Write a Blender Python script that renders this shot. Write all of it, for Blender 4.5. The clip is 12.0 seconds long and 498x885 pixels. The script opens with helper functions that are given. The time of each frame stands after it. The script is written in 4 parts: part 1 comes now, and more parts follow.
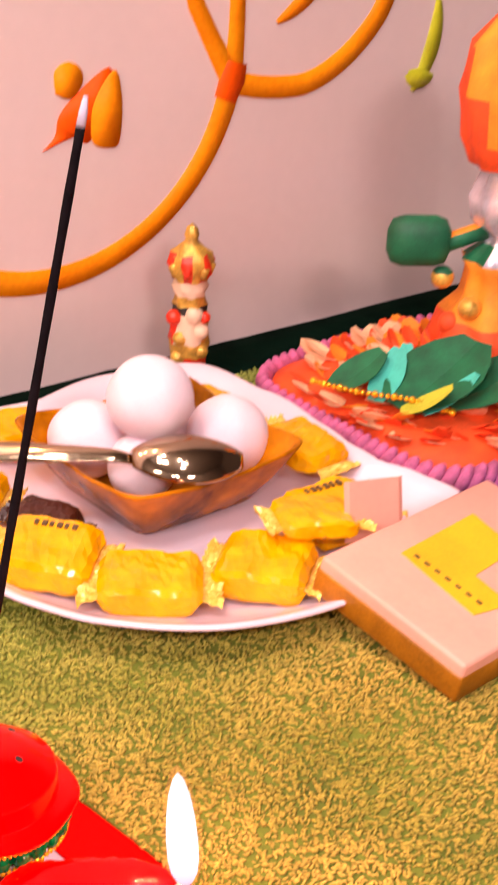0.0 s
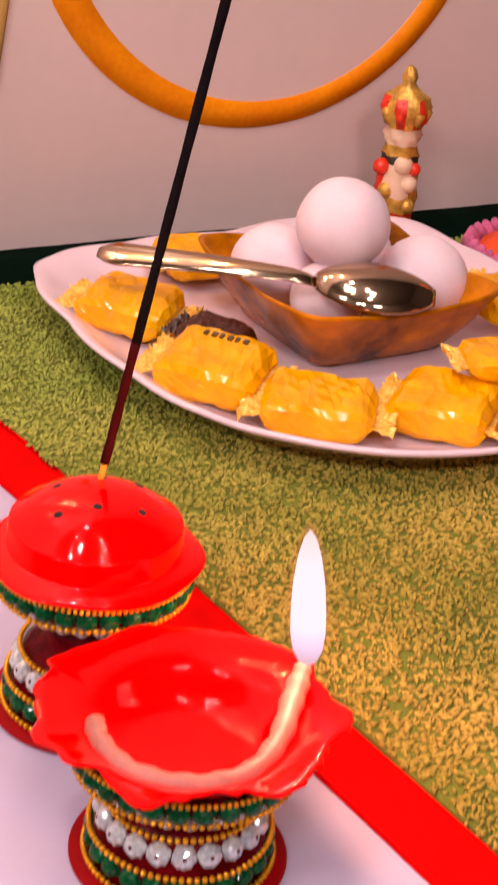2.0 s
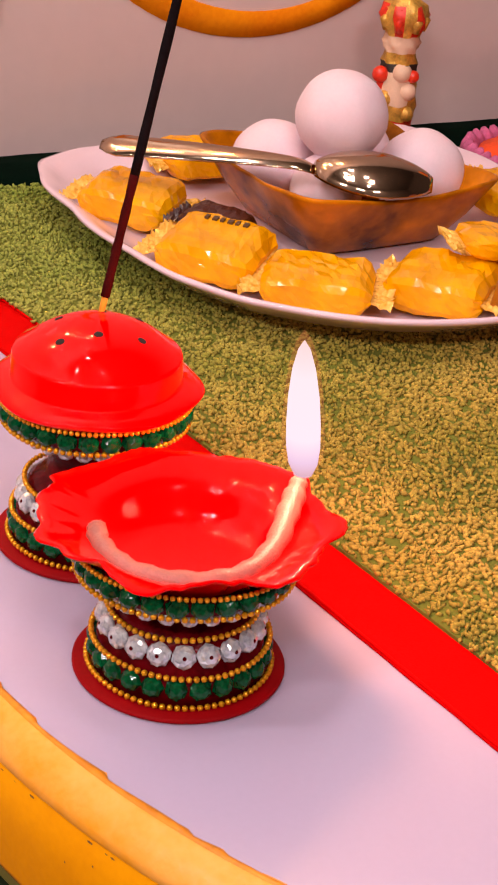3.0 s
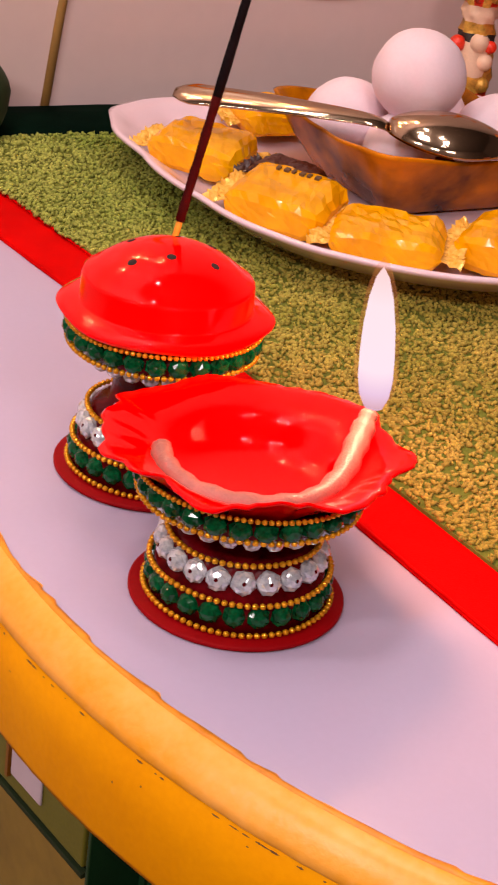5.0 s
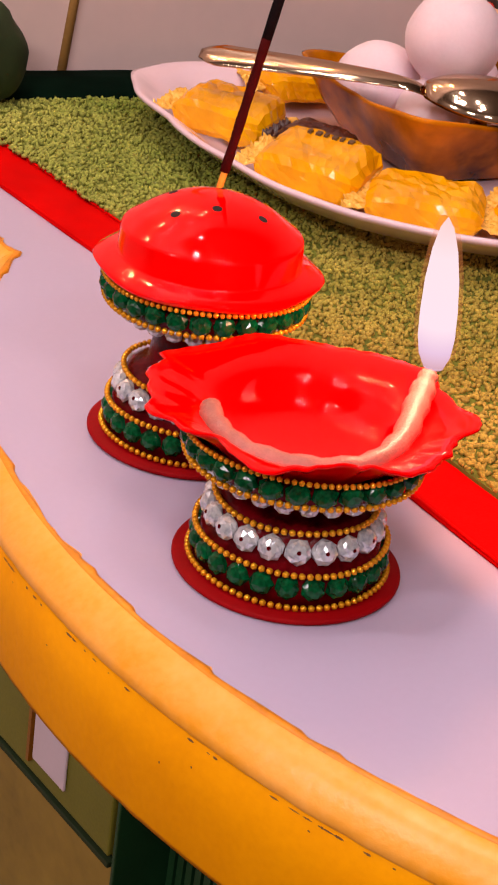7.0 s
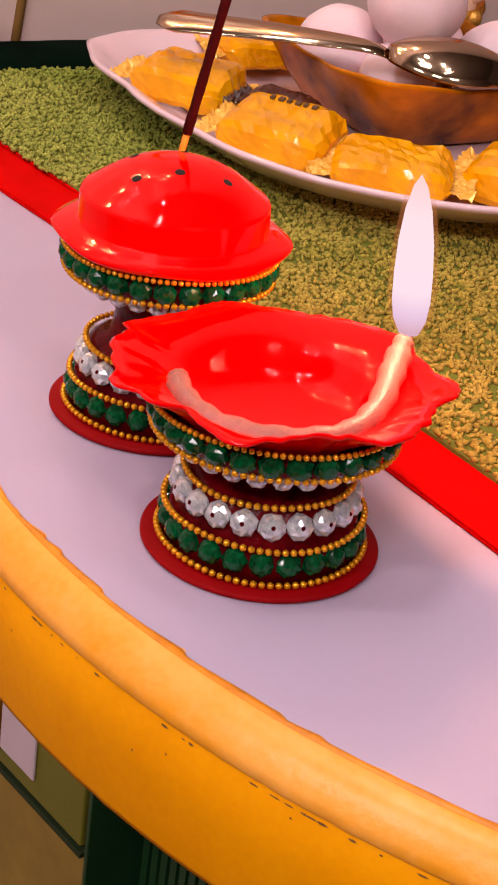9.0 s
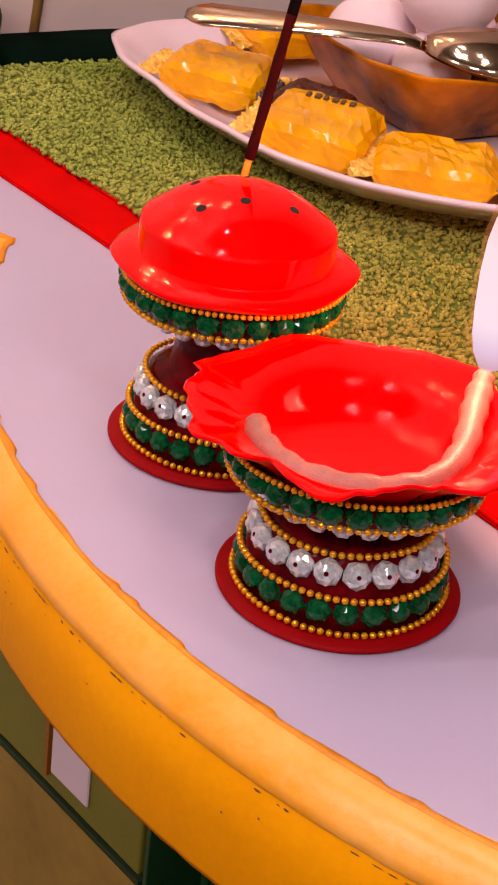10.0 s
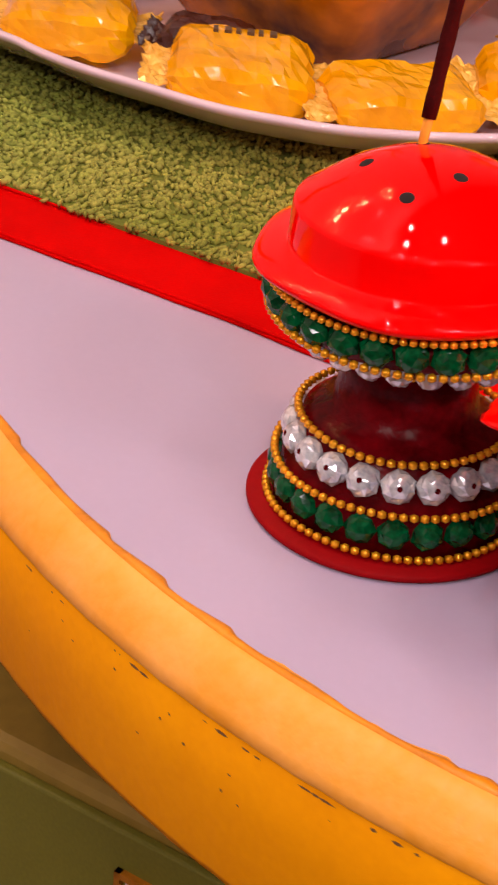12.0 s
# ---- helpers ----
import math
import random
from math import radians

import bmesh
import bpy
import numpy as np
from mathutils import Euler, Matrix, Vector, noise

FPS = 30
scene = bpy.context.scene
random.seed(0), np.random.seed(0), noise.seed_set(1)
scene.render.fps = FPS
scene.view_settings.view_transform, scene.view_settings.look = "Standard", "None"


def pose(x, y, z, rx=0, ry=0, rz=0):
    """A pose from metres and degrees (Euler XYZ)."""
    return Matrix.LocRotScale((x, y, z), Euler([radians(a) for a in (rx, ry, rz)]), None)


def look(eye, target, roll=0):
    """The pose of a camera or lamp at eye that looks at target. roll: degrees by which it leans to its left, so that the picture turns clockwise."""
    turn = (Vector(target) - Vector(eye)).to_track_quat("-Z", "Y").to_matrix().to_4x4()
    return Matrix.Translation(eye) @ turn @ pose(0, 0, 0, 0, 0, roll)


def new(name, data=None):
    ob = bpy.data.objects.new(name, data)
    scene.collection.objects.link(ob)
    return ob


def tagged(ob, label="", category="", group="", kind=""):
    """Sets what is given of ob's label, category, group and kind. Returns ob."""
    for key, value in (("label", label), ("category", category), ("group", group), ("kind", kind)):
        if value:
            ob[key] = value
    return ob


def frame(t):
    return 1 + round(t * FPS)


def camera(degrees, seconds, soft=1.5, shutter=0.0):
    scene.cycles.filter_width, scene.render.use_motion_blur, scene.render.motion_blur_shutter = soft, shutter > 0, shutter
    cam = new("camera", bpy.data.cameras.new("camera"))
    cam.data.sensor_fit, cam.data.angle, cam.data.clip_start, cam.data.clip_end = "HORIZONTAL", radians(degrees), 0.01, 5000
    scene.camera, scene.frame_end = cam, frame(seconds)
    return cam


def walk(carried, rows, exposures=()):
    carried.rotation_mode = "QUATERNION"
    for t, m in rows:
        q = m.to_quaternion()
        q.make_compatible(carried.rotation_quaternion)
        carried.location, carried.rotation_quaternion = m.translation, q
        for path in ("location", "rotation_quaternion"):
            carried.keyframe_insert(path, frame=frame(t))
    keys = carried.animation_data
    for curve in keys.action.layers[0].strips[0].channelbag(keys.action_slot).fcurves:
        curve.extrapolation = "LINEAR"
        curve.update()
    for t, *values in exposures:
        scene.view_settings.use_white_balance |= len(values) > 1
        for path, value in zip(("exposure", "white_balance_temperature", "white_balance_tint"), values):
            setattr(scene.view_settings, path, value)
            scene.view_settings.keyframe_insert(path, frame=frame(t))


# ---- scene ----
cam = camera(16.63, 12.0, soft=1.9, shutter=0.4)
PATH = [
    (0, (-0.0080, -0.3530, 0.3670), (0.2180, 1.4310, -0.5070), 2.80),
    (0.5, (0.0030, -0.3120, 0.3300), (0.1590, 1.4610, -0.5820), 2.60),
    (1, (0.0100, -0.3000, 0.3290), (0.1110, 1.4800, -0.5770), 3.70),
    (1.5, (0.0147, -0.3108, 0.3151), (0.0163, 0.0098, 0.1514), 4.64),
    (2, (0.0116, -0.3361, 0.2854), (0.0079, -0.0144, 0.1238), 5.66),
    (2.5, (0.0175, -0.3582, 0.2637), (0.0132, -0.0374, 0.1003), 5.58),
    (2.7, (0.0193, -0.3629, 0.2569), (0.0134, -0.0414, 0.0951), 4.98),
    (4.3, (0.0212, -0.3719, 0.2368), (0.0133, -0.0506, 0.0746), 6.82),
    (4.5, (0.0210, -0.3714, 0.2325), (0.0125, -0.0495, 0.0717), 7.24),
    (5, (0.0147, -0.3685, 0.2279), (0.0005, -0.0471, 0.0663), 7.51),
    (5.5, (0.0094, -0.3647, 0.2249), (-0.0073, -0.0434, 0.0636), 7.84),
    (6, (0.0046, -0.3614, 0.2185), (-0.0089, -0.0405, 0.0561), 9.13),
    (6.5, (0.0001, -0.3571, 0.2117), (-0.0141, -0.0353, 0.0509), 8.64),
    (7, (-0.0002, -0.3514, 0.2076), (-0.0116, -0.0301, 0.0456), 8.10),
    (7.5, (-0.0001, -0.3502, 0.1994), (-0.0090, -0.0308, 0.0336), 8.77),
    (7.7, (0.0015, -0.3487, 0.1956), (-0.0072, -0.0294, 0.0295), 8.96),
    (9.3, (-0.0045, -0.3326, 0.2005), (-0.0080, -0.0124, 0.0361), 7.30),
    (9.5, (-0.0102, -0.3280, 0.2040), (-0.0150, -0.0086, 0.0381), 7.24),
    (10, (-0.0250, -0.3188, 0.2083), (-0.0233, -0.0035, 0.0347), 6.97),
    (10.5, (-0.0432, -0.3063, 0.2076), (-0.0240, 0.0072, 0.0318), 5.90),
    (11, (-0.0669, -0.2811, 0.1982), (-0.0351, 0.0289, 0.0179), 3.93),
    (11.5, (-0.1125, -0.2351, 0.1805), (-0.0501, 0.0716, 0.0025), 4.75),
    (12, (-0.1388, -0.1913, 0.1649), (-0.0456, 0.1074, -0.0132), 4.74),
]
EXPOSURES = [(0.0, 0.70), (0.5, 0.42), (1.0, 0.28), (2.5, 0.06), (6.5, -0.09), (12.0, -0.17)]
walk(cam, [(t, look(e, g, r)) for t, e, g, r in PATH], EXPOSURES)
# ---------- light ----------
world = bpy.data.worlds.new("room_air")
scene.world = world
world.use_nodes = True
world.node_tree.nodes["Background"].inputs[0].default_value = (1.0, 0.86, 0.90, 1)
world.node_tree.nodes["Background"].inputs[1].default_value = 0.05


def bulb(x, y, z, watts, size, color=(1.0, 0.88, 0.88)):
    data = bpy.data.lights.new("unseen_bulb", "POINT")
    data.energy, data.shadow_soft_size, data.color = watts, size, color
    ob = new("unseen_bulb", data)
    ob.location = (x, y, z)
    return ob


# unseen bulbs, most set low in front to brighten wall and table side
for bx, by, bz, watts in ((-0.80, -0.62, 0.74, 7.4), (-0.66, -0.62, 0.74, 7.4), (-0.30, -0.95, 0.84, 9.4), (-0.14, -0.95, 0.84, 9.4), (0.34, -0.90, 0.90, 8.0), (0.48, -0.88, 0.90, 8.0), (-0.45, -0.25, 1.30, 5.4), (-0.30, -0.25, 1.30, 5.4)):
    bulb(bx, by, bz, watts, 0.05)
# a string of small clear lamps overhead: they show as fine glints in the red enamel
for bx, by, bz in ((-0.20, 0.12, 1.22), (-0.26, -0.20, 1.26), (-0.36, -0.06, 1.20), (0.10, -0.10, 1.30), (0.16, -0.42, 1.28)):
    bulb(bx, by, bz, 3.2, 0.026)
# unseen fill bulb added to brighten the right of the wall
bulb(0.22, -0.24, 1.30, 4.0, 0.05)
# unseen fairy lights added high on the wall beside the altar: glints, warm tint
for bx, by, bz in ((-0.200, 0.325, 0.46), (-0.115, 0.375, 0.56), (-0.320, 0.255, 0.42), (-0.215, 0.315, 0.36), (-0.150, 0.355, 0.64)):
    bulb(bx, by, bz, 0.42, 0.010, (1.0, 0.60, 0.26))
candle = bulb(0.0268, 0.0212, 0.069, 0.24, 0.005, (1.0, 0.42, 0.24))
candle.name = "candle_light"


# ---------- helpers ----------
def part(name, bm, material, parent=None, label="", smooth=True):
    me = bpy.data.meshes.new(name)
    bm.normal_update()
    bm.to_mesh(me)
    bm.free()
    for m in (material if isinstance(material, (list, tuple)) else [material]):
        me.materials.append(m)
    if smooth:
        me.polygons.foreach_set("use_smooth", [True] * len(me.polygons))
    ob = new(name, me)
    if parent is not None:
        ob.parent = parent
    if label:
        ob["label"] = label
    return ob


def empty(name, x=0, y=0, z=0, rz=0):
    ob = new(name)
    ob.empty_display_size = 0.01
    ob.matrix_basis = pose(x, y, z, 0, 0, rz)
    return ob


def lathe(profile, seg=64, bm=None, wob=None, close=False, mat=0):
    """Spin (radius, height) pairs round z; wob(angle, r, z, i) may move a point."""
    bm = bm or bmesh.new()
    rings = []
    for i, (r, z) in enumerate(profile):
        if r < 1e-6:
            rings.append([bm.verts.new((0, 0, z))])
            continue
        ring = []
        for k in range(seg):
            a = 2 * math.pi * k / seg
            rr, zz = wob(a, r, z, i) if wob else (r, z)
            ring.append(bm.verts.new((rr * math.cos(a), rr * math.sin(a), zz)))
        rings.append(ring)
    pairs = list(zip(rings, rings[1:]))
    if close:
        pairs.append((rings[-1], rings[0]))
    for a, b in pairs:
        for k in range(seg):
            k2 = (k + 1) % seg
            if len(a) == 1 and len(b) == 1:
                continue
            if len(a) == 1:
                f = bm.faces.new((a[0], b[k], b[k2]))
            elif len(b) == 1:
                f = bm.faces.new((a[k], b[0], a[k2]))
            else:
                f = bm.faces.new((a[k], b[k], b[k2], a[k2]))
            f.material_index = mat
    bmesh.ops.recalc_face_normals(bm, faces=bm.faces[:])
    return bm


def tube(points, radius, seg=8, bm=None, mat=0, flat=1.0, roll=0.0):
    """A round bar along points; radius is a number or a list; flat squeezes it in height."""
    bm = bm or bmesh.new()
    pts = [Vector(p) for p in points]
    rad = radius if isinstance(radius, (list, tuple)) else [radius] * len(pts)
    rings = []
    for i, p in enumerate(pts):
        d = (pts[min(i + 1, len(pts) - 1)] - pts[max(i - 1, 0)]).normalized()
        side = d.cross(Vector((0, 0, 1)))
        side = side.normalized() if side.length > 1e-4 else Vector((1, 0, 0))
        up = side.cross(d).normalized()
        if roll:
            side, up = side * math.cos(roll) + up * math.sin(roll), up * math.cos(roll) - side * math.sin(roll)
        rings.append([bm.verts.new(p + rad[i] * (side * math.cos(2 * math.pi * k / seg) + flat * up * math.sin(2 * math.pi * k / seg))) for k in range(seg)])
    for a, b in zip(rings, rings[1:]):
        for k in range(seg):
            bm.faces.new((a[k], a[(k + 1) % seg], b[(k + 1) % seg], b[k])).material_index = mat
    for ring in (rings[0], rings[-1]):
        bm.faces.new(ring).material_index = mat
    bmesh.ops.recalc_face_normals(bm, faces=bm.faces[:])
    return bm


def smooth_path(points, n=8):
    """More points along a smooth curve through the given ones."""
    p = [Vector(q) for q in points]
    out = []
    for i in range(len(p) - 1):
        a, b, c, d = p[max(i - 1, 0)], p[i], p[i + 1], p[min(i + 2, len(p) - 1)]
        for k in range(n):
            t = k / n
            out.append(0.5 * ((2 * b) + (c - a) * t + (2 * a - 5 * b + 4 * c - d) * t * t + (3 * b - a - 3 * c + d) * t ** 3))
    out.append(p[-1])
    return out


def box(bm, x0, x1, y0, y1, z0, z1, bevel=0.0, mat=0):
    m = Matrix.LocRotScale(((x0 + x1) / 2, (y0 + y1) / 2, (z0 + z1) / 2), None, (x1 - x0, y1 - y0, z1 - z0))
    made = bmesh.ops.create_cube(bm, size=1.0, matrix=m)["verts"]
    faces = {f for v in made for f in v.link_faces}
    for f in faces:
        f.material_index = mat
    if bevel:
        edges = list({e for v in made for e in v.link_edges})
        bmesh.ops.bevel(bm, geom=edges, offset=bevel, segments=2, affect="EDGES", profile=0.5)
    return bm


def prism(bm, outline, z0, z1, mat=0):
    low = [bm.verts.new((x, y, z0)) for x, y in outline]
    top = [bm.verts.new((x, y, z1)) for x, y in outline]
    bm.faces.new(top).material_index = mat
    bm.faces.new(low[::-1]).material_index = mat
    n = len(outline)
    for k in range(n):
        bm.faces.new((low[k], low[(k + 1) % n], top[(k + 1) % n], top[k])).material_index = mat
    bmesh.ops.recalc_face_normals(bm, faces=bm.faces[:])
    return bm


# ---------- materials ----------
def material(name, base, rough=0.5, metal=0.0, vary=0.15, scale=60.0, fine=900.0, bump=0.15, depth=0.0004, coat=0.0, other=None, sss=0.0, trans=0.0, ior=1.5, sheen=0.0):
    """Principled surface: base colour with broad stains and fine grain, and a fine relief."""
    m = bpy.data.materials.new(name)
    m.use_nodes = True
    nt = m.node_tree
    p = nt.nodes["Principled BSDF"]
    tc = nt.nodes.new("ShaderNodeTexCoord")
    big, small = nt.nodes.new("ShaderNodeTexNoise"), nt.nodes.new("ShaderNodeTexNoise")
    for nd, s, d in ((big, scale, 4), (small, fine, 3)):
        nd.inputs["Scale"].default_value, nd.inputs["Detail"].default_value = s, d
        nt.links.new(tc.outputs["Object"], nd.inputs["Vector"])
    mixed = nt.nodes.new("ShaderNodeMath")
    mixed.operation = "MULTIPLY_ADD"
    nt.links.new(small.outputs["Fac"], mixed.inputs[0])
    mixed.inputs[1].default_value = 0.4
    nt.links.new(big.outputs["Fac"], mixed.inputs[2])
    ramp = nt.nodes.new("ShaderNodeValToRGB")
    ramp.color_ramp.elements[0].position, ramp.color_ramp.elements[1].position = 0.45, 0.95
    dark = [c * (1 - vary) for c in base]
    light = other or [min(1.0, c * (1 + vary)) for c in base]
    ramp.color_ramp.elements[0].color, ramp.color_ramp.elements[1].color = (*dark, 1), (*light, 1)
    nt.links.new(mixed.outputs[0], ramp.inputs[0])
    nt.links.new(ramp.outputs[0], p.inputs["Base Color"])
    p.inputs["Roughness"].default_value, p.inputs["Metallic"].default_value = rough, metal
    p.inputs["Coat Weight"].default_value, p.inputs["Coat Roughness"].default_value = coat, 0.04
    p.inputs["IOR"].default_value = ior
    p.inputs["Transmission Weight"].default_value = trans
    p.inputs["Sheen Weight"].default_value = sheen
    if sss:
        p.inputs["Subsurface Weight"].default_value = sss
        p.inputs["Subsurface Radius"].default_value = (0.006, 0.004, 0.004)
    if bump:
        b = nt.nodes.new("ShaderNodeBump")
        b.inputs["Strength"].default_value, b.inputs["Distance"].default_value = bump, depth
        nt.links.new(small.outputs["Fac"], b.inputs["Height"])
        nt.links.new(b.outputs[0], p.inputs["Normal"])
    return m


def glow(name, color, strength):
    m = bpy.data.materials.new(name)
    m.use_nodes = True
    p = m.node_tree.nodes["Principled BSDF"]
    p.inputs["Base Color"].default_value = (0, 0, 0, 1)
    p.inputs["Roughness"].default_value, p.inputs["Specular IOR Level"].default_value = 1.0, 0.0
    p.inputs["Emission Color"].default_value = (*color, 1)
    p.inputs["Emission Strength"].default_value = strength
    return m


M_TOP = material("white_laminate", (0.52, 0.425, 0.575), 0.30, vary=0.03, scale=14, fine=500, bump=0.03)
M_EDGE = material("yellow_edge_paint", (0.98, 0.35, 0.003), 0.36, vary=0.06, scale=55, fine=420, bump=0.4, other=(1.0, 0.44, 0.085))
M_SIDE = material("orange_side_paint", (0.98, 0.34, 0.0), 0.5, vary=0.10, scale=26, fine=500, bump=0.2, ior=1.2, other=(1.0, 0.38, 0.0))
M_LIP = material("dried_yellow_paint", (0.78, 0.25, 0.004), 0.4, vary=0.25, scale=120, fine=700, bump=0.4)
M_CHIP = material("bare_core", (0.22, 0.09, 0.03), 0.85, vary=0.3)
M_WALL = material("pink_glazed_tile", (0.74, 0.54, 0.505), 0.22, vary=0.04, scale=6, fine=120, bump=0.03)
M_JOINT = material("brown_joint", (0.30, 0.15, 0.03), 0.8)
# kept dark so that little of the room reflects in the red enamel
M_ROOM = material("unseen_dark_plaster", (0.085, 0.060, 0.048), 0.8, vary=0.06, scale=5, fine=90)
M_FLOOR = material("brown_floor_tile", (0.20, 0.10, 0.03), 0.45, vary=0.25, scale=10, fine=120)
M_SWIRL = material("orange_print", (0.90, 0.21, 0.003), 0.4, vary=0.15, scale=25, fine=400, bump=0.02, ior=1.2, other=(0.97, 0.31, 0.005))
M_DEEP = material("red_orange_print", (0.85, 0.085, 0.002), 0.4, vary=0.2, scale=30, fine=400, bump=0.02, ior=1.2)
M_LEAF = material("lime_print", (0.55, 0.50, 0.02), 0.3, vary=0.3, scale=30)
M_DARK = material("blackish_green", (0.0015, 0.007, 0.004), 0.95, vary=0.4, scale=50, ior=1.08)
M_TOWEL = material("green_towel_base", (0.145, 0.160, 0.012), 0.95, vary=0.3, scale=30, fine=700, bump=0.6)
M_PILE = material("green_towel_pile", (0.160, 0.240, 0.016), 0.95, vary=0.20, scale=12, fine=300, bump=0.0, other=(0.44, 0.42, 0.085))
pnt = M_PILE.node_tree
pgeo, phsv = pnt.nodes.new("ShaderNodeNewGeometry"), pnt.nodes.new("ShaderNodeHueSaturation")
# candle warmth painted into the colour: pile turns golden towards the lamp
ptc, pdot, pwarm, pmix = (pnt.nodes.new(k) for k in ("ShaderNodeTexCoord", "ShaderNodeVectorMath", "ShaderNodeMapRange", "ShaderNodeMix"))
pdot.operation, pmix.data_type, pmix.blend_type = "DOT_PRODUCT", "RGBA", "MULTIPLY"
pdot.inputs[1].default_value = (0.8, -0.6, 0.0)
pwarm.inputs["From Min"].default_value, pwarm.inputs["From Max"].default_value = -0.21, -0.02
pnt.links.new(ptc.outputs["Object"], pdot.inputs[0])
pnt.links.new(pdot.outputs["Value"], pwarm.inputs["Value"])
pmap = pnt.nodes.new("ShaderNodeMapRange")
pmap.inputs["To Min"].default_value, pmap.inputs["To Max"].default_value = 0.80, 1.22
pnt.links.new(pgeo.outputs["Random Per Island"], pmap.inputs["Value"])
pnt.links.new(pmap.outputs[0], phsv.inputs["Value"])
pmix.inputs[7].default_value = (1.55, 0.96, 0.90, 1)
pnt.links.new(pwarm.outputs[0], pmix.inputs[0])
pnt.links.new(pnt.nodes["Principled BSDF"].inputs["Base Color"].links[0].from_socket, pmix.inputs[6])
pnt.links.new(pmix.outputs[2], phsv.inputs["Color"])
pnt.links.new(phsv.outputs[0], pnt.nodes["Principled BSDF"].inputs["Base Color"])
M_RIBBON = material("red_satin", (0.62, 0.0, 0.0), 0.75, vary=0.14, scale=40, fine=1500, bump=0.3, ior=1.12)
M_RED = material("red_enamel", (0.92, 0.0, 0.0002), 0.012, vary=0.03, scale=40, fine=120, bump=0.03, ior=1.27)
M_DISC = material("dark_red_velvet_paper", (0.30, 0.0, 0.002), 0.6, vary=0.15, scale=60, fine=900, bump=0.15, ior=1.2)
M_WAIST = material("maroon_lacquer", (0.105, 0.001, 0.003), 0.2, vary=0.6, scale=160, fine=700, bump=0.5, ior=1.16)
M_GOLD = material("gold_ball_chain", (0.95, 0.40, 0.012), 0.25, 0.6, vary=0.1, scale=300, bump=0.0)
M_CRYSTAL = material("clear_crystal", (0.80, 0.83, 0.97), 0.03, 0.42, vary=0.45, scale=420, fine=1500, bump=0.10, coat=0.8, other=(1.0, 1.0, 1.0))
M_GREEN = material("green_crystal", (0.0004, 0.022, 0.007), 0.08, vary=0.5, scale=250, fine=900, bump=0.1, ior=1.38, other=(0.001, 0.13, 0.036))
M_HOLE = material("dark_hole", (0.012, 0.004, 0.004), 0.9)
M_WICK = material("oiled_cotton", (0.40, 0.13, 0.10), 0.4, vary=0.2, scale=200, fine=1500, bump=0.5)
M_CHAR = material("charred_wick", (0.30, 0.10, 0.06), 0.7)
M_FLAME = glow("flame", (1.0, 0.76, 0.86), 1.15)
fnt = M_FLAME.node_tree
ftc, fsep, framp = fnt.nodes.new("ShaderNodeTexCoord"), fnt.nodes.new("ShaderNodeSeparateXYZ"), fnt.nodes.new("ShaderNodeValToRGB")
fmap = fnt.nodes.new("ShaderNodeMapRange")
fmap.inputs["From Min"].default_value, fmap.inputs["From Max"].default_value = 0.046, 0.085
fnt.links.new(ftc.outputs["Object"], fsep.inputs[0])
fnt.links.new(fsep.outputs["Z"], fmap.inputs["Value"])
fnt.links.new(fmap.outputs[0], framp.inputs[0])
framp.color_ramp.elements[0].color, framp.color_ramp.elements[1].color = (0.62, 0.34, 0.40, 1), (1.0, 0.66, 0.66, 1)
for pos, col in ((0.16, (0.80, 0.58, 0.80, 1)), (0.32, (1.0, 0.80, 0.92, 1)), (0.75, (1.0, 0.80, 0.88, 1))):
    framp.color_ramp.elements.new(pos).color = col
fnt.links.new(framp.outputs[0], fnt.nodes["Principled BSDF"].inputs["Emission Color"])
# see-through emission that paints the orange glow seen around the flame
M_HALO = bpy.data.materials.new("flame_halo")
M_HALO.use_nodes = True
mnt = M_HALO.node_tree
mnt.nodes.remove(mnt.nodes["Principled BSDF"])
mem, mtr, mmix = mnt.nodes.new("ShaderNodeEmission"), mnt.nodes.new("ShaderNodeBsdfTransparent"), mnt.nodes.new("ShaderNodeMixShader")
mem.inputs[0].default_value, mem.inputs[1].default_value = (1.0, 0.30, 0.10, 1), 0.9
mmix.inputs[0].default_value = 0.11
mnt.links.new(mtr.outputs[0], mmix.inputs[1])
mnt.links.new(mem.outputs[0], mmix.inputs[2])
mnt.links.new(mmix.outputs[0], mnt.nodes["Material Output"].inputs[0])
M_STICK = material("dark_incense_paste", (0.007, 0.004, 0.005), 0.9, vary=0.35, scale=200, fine=1500, bump=0.6, ior=1.15)
M_STICK_LOW = material("maroon_incense_paste", (0.050, 0.003, 0.003), 0.9, vary=0.35, scale=200, fine=1500, bump=0.6, ior=1.15)
M_BAMBOO = material("bamboo", (0.85, 0.34, 0.02), 0.6, vary=0.2, scale=200)
M_ASH = material("ash", (0.55, 0.45, 0.55), 0.9)
M_CHINA = material("white_china", (0.78, 0.58, 0.66), 0.14, vary=0.03, scale=20, bump=0.0, coat=0.3)
M_FOIL = material("yellow_foil", (0.86, 0.33, 0.0), 0.14, 0.0, vary=0.12, scale=40, fine=160, bump=0.25, depth=0.0010, ior=1.42, other=(0.99, 0.46, 0.001))
# dark mottling in this glaze stands in for the bowl's dark reflections
M_BROWN = material("brown_glaze", (0.14, 0.018, 0.001), 0.16, 0.0, vary=0.8, scale=34, fine=90, bump=0.10, depth=0.001, ior=1.24, other=(0.72, 0.22, 0.003))
M_CRIMP = material("pale_crimped_foil", (0.90, 0.42, 0.01), 0.2, 0.1, vary=0.3, scale=300, fine=900, ior=1.35, other=(1.0, 0.62, 0.16))
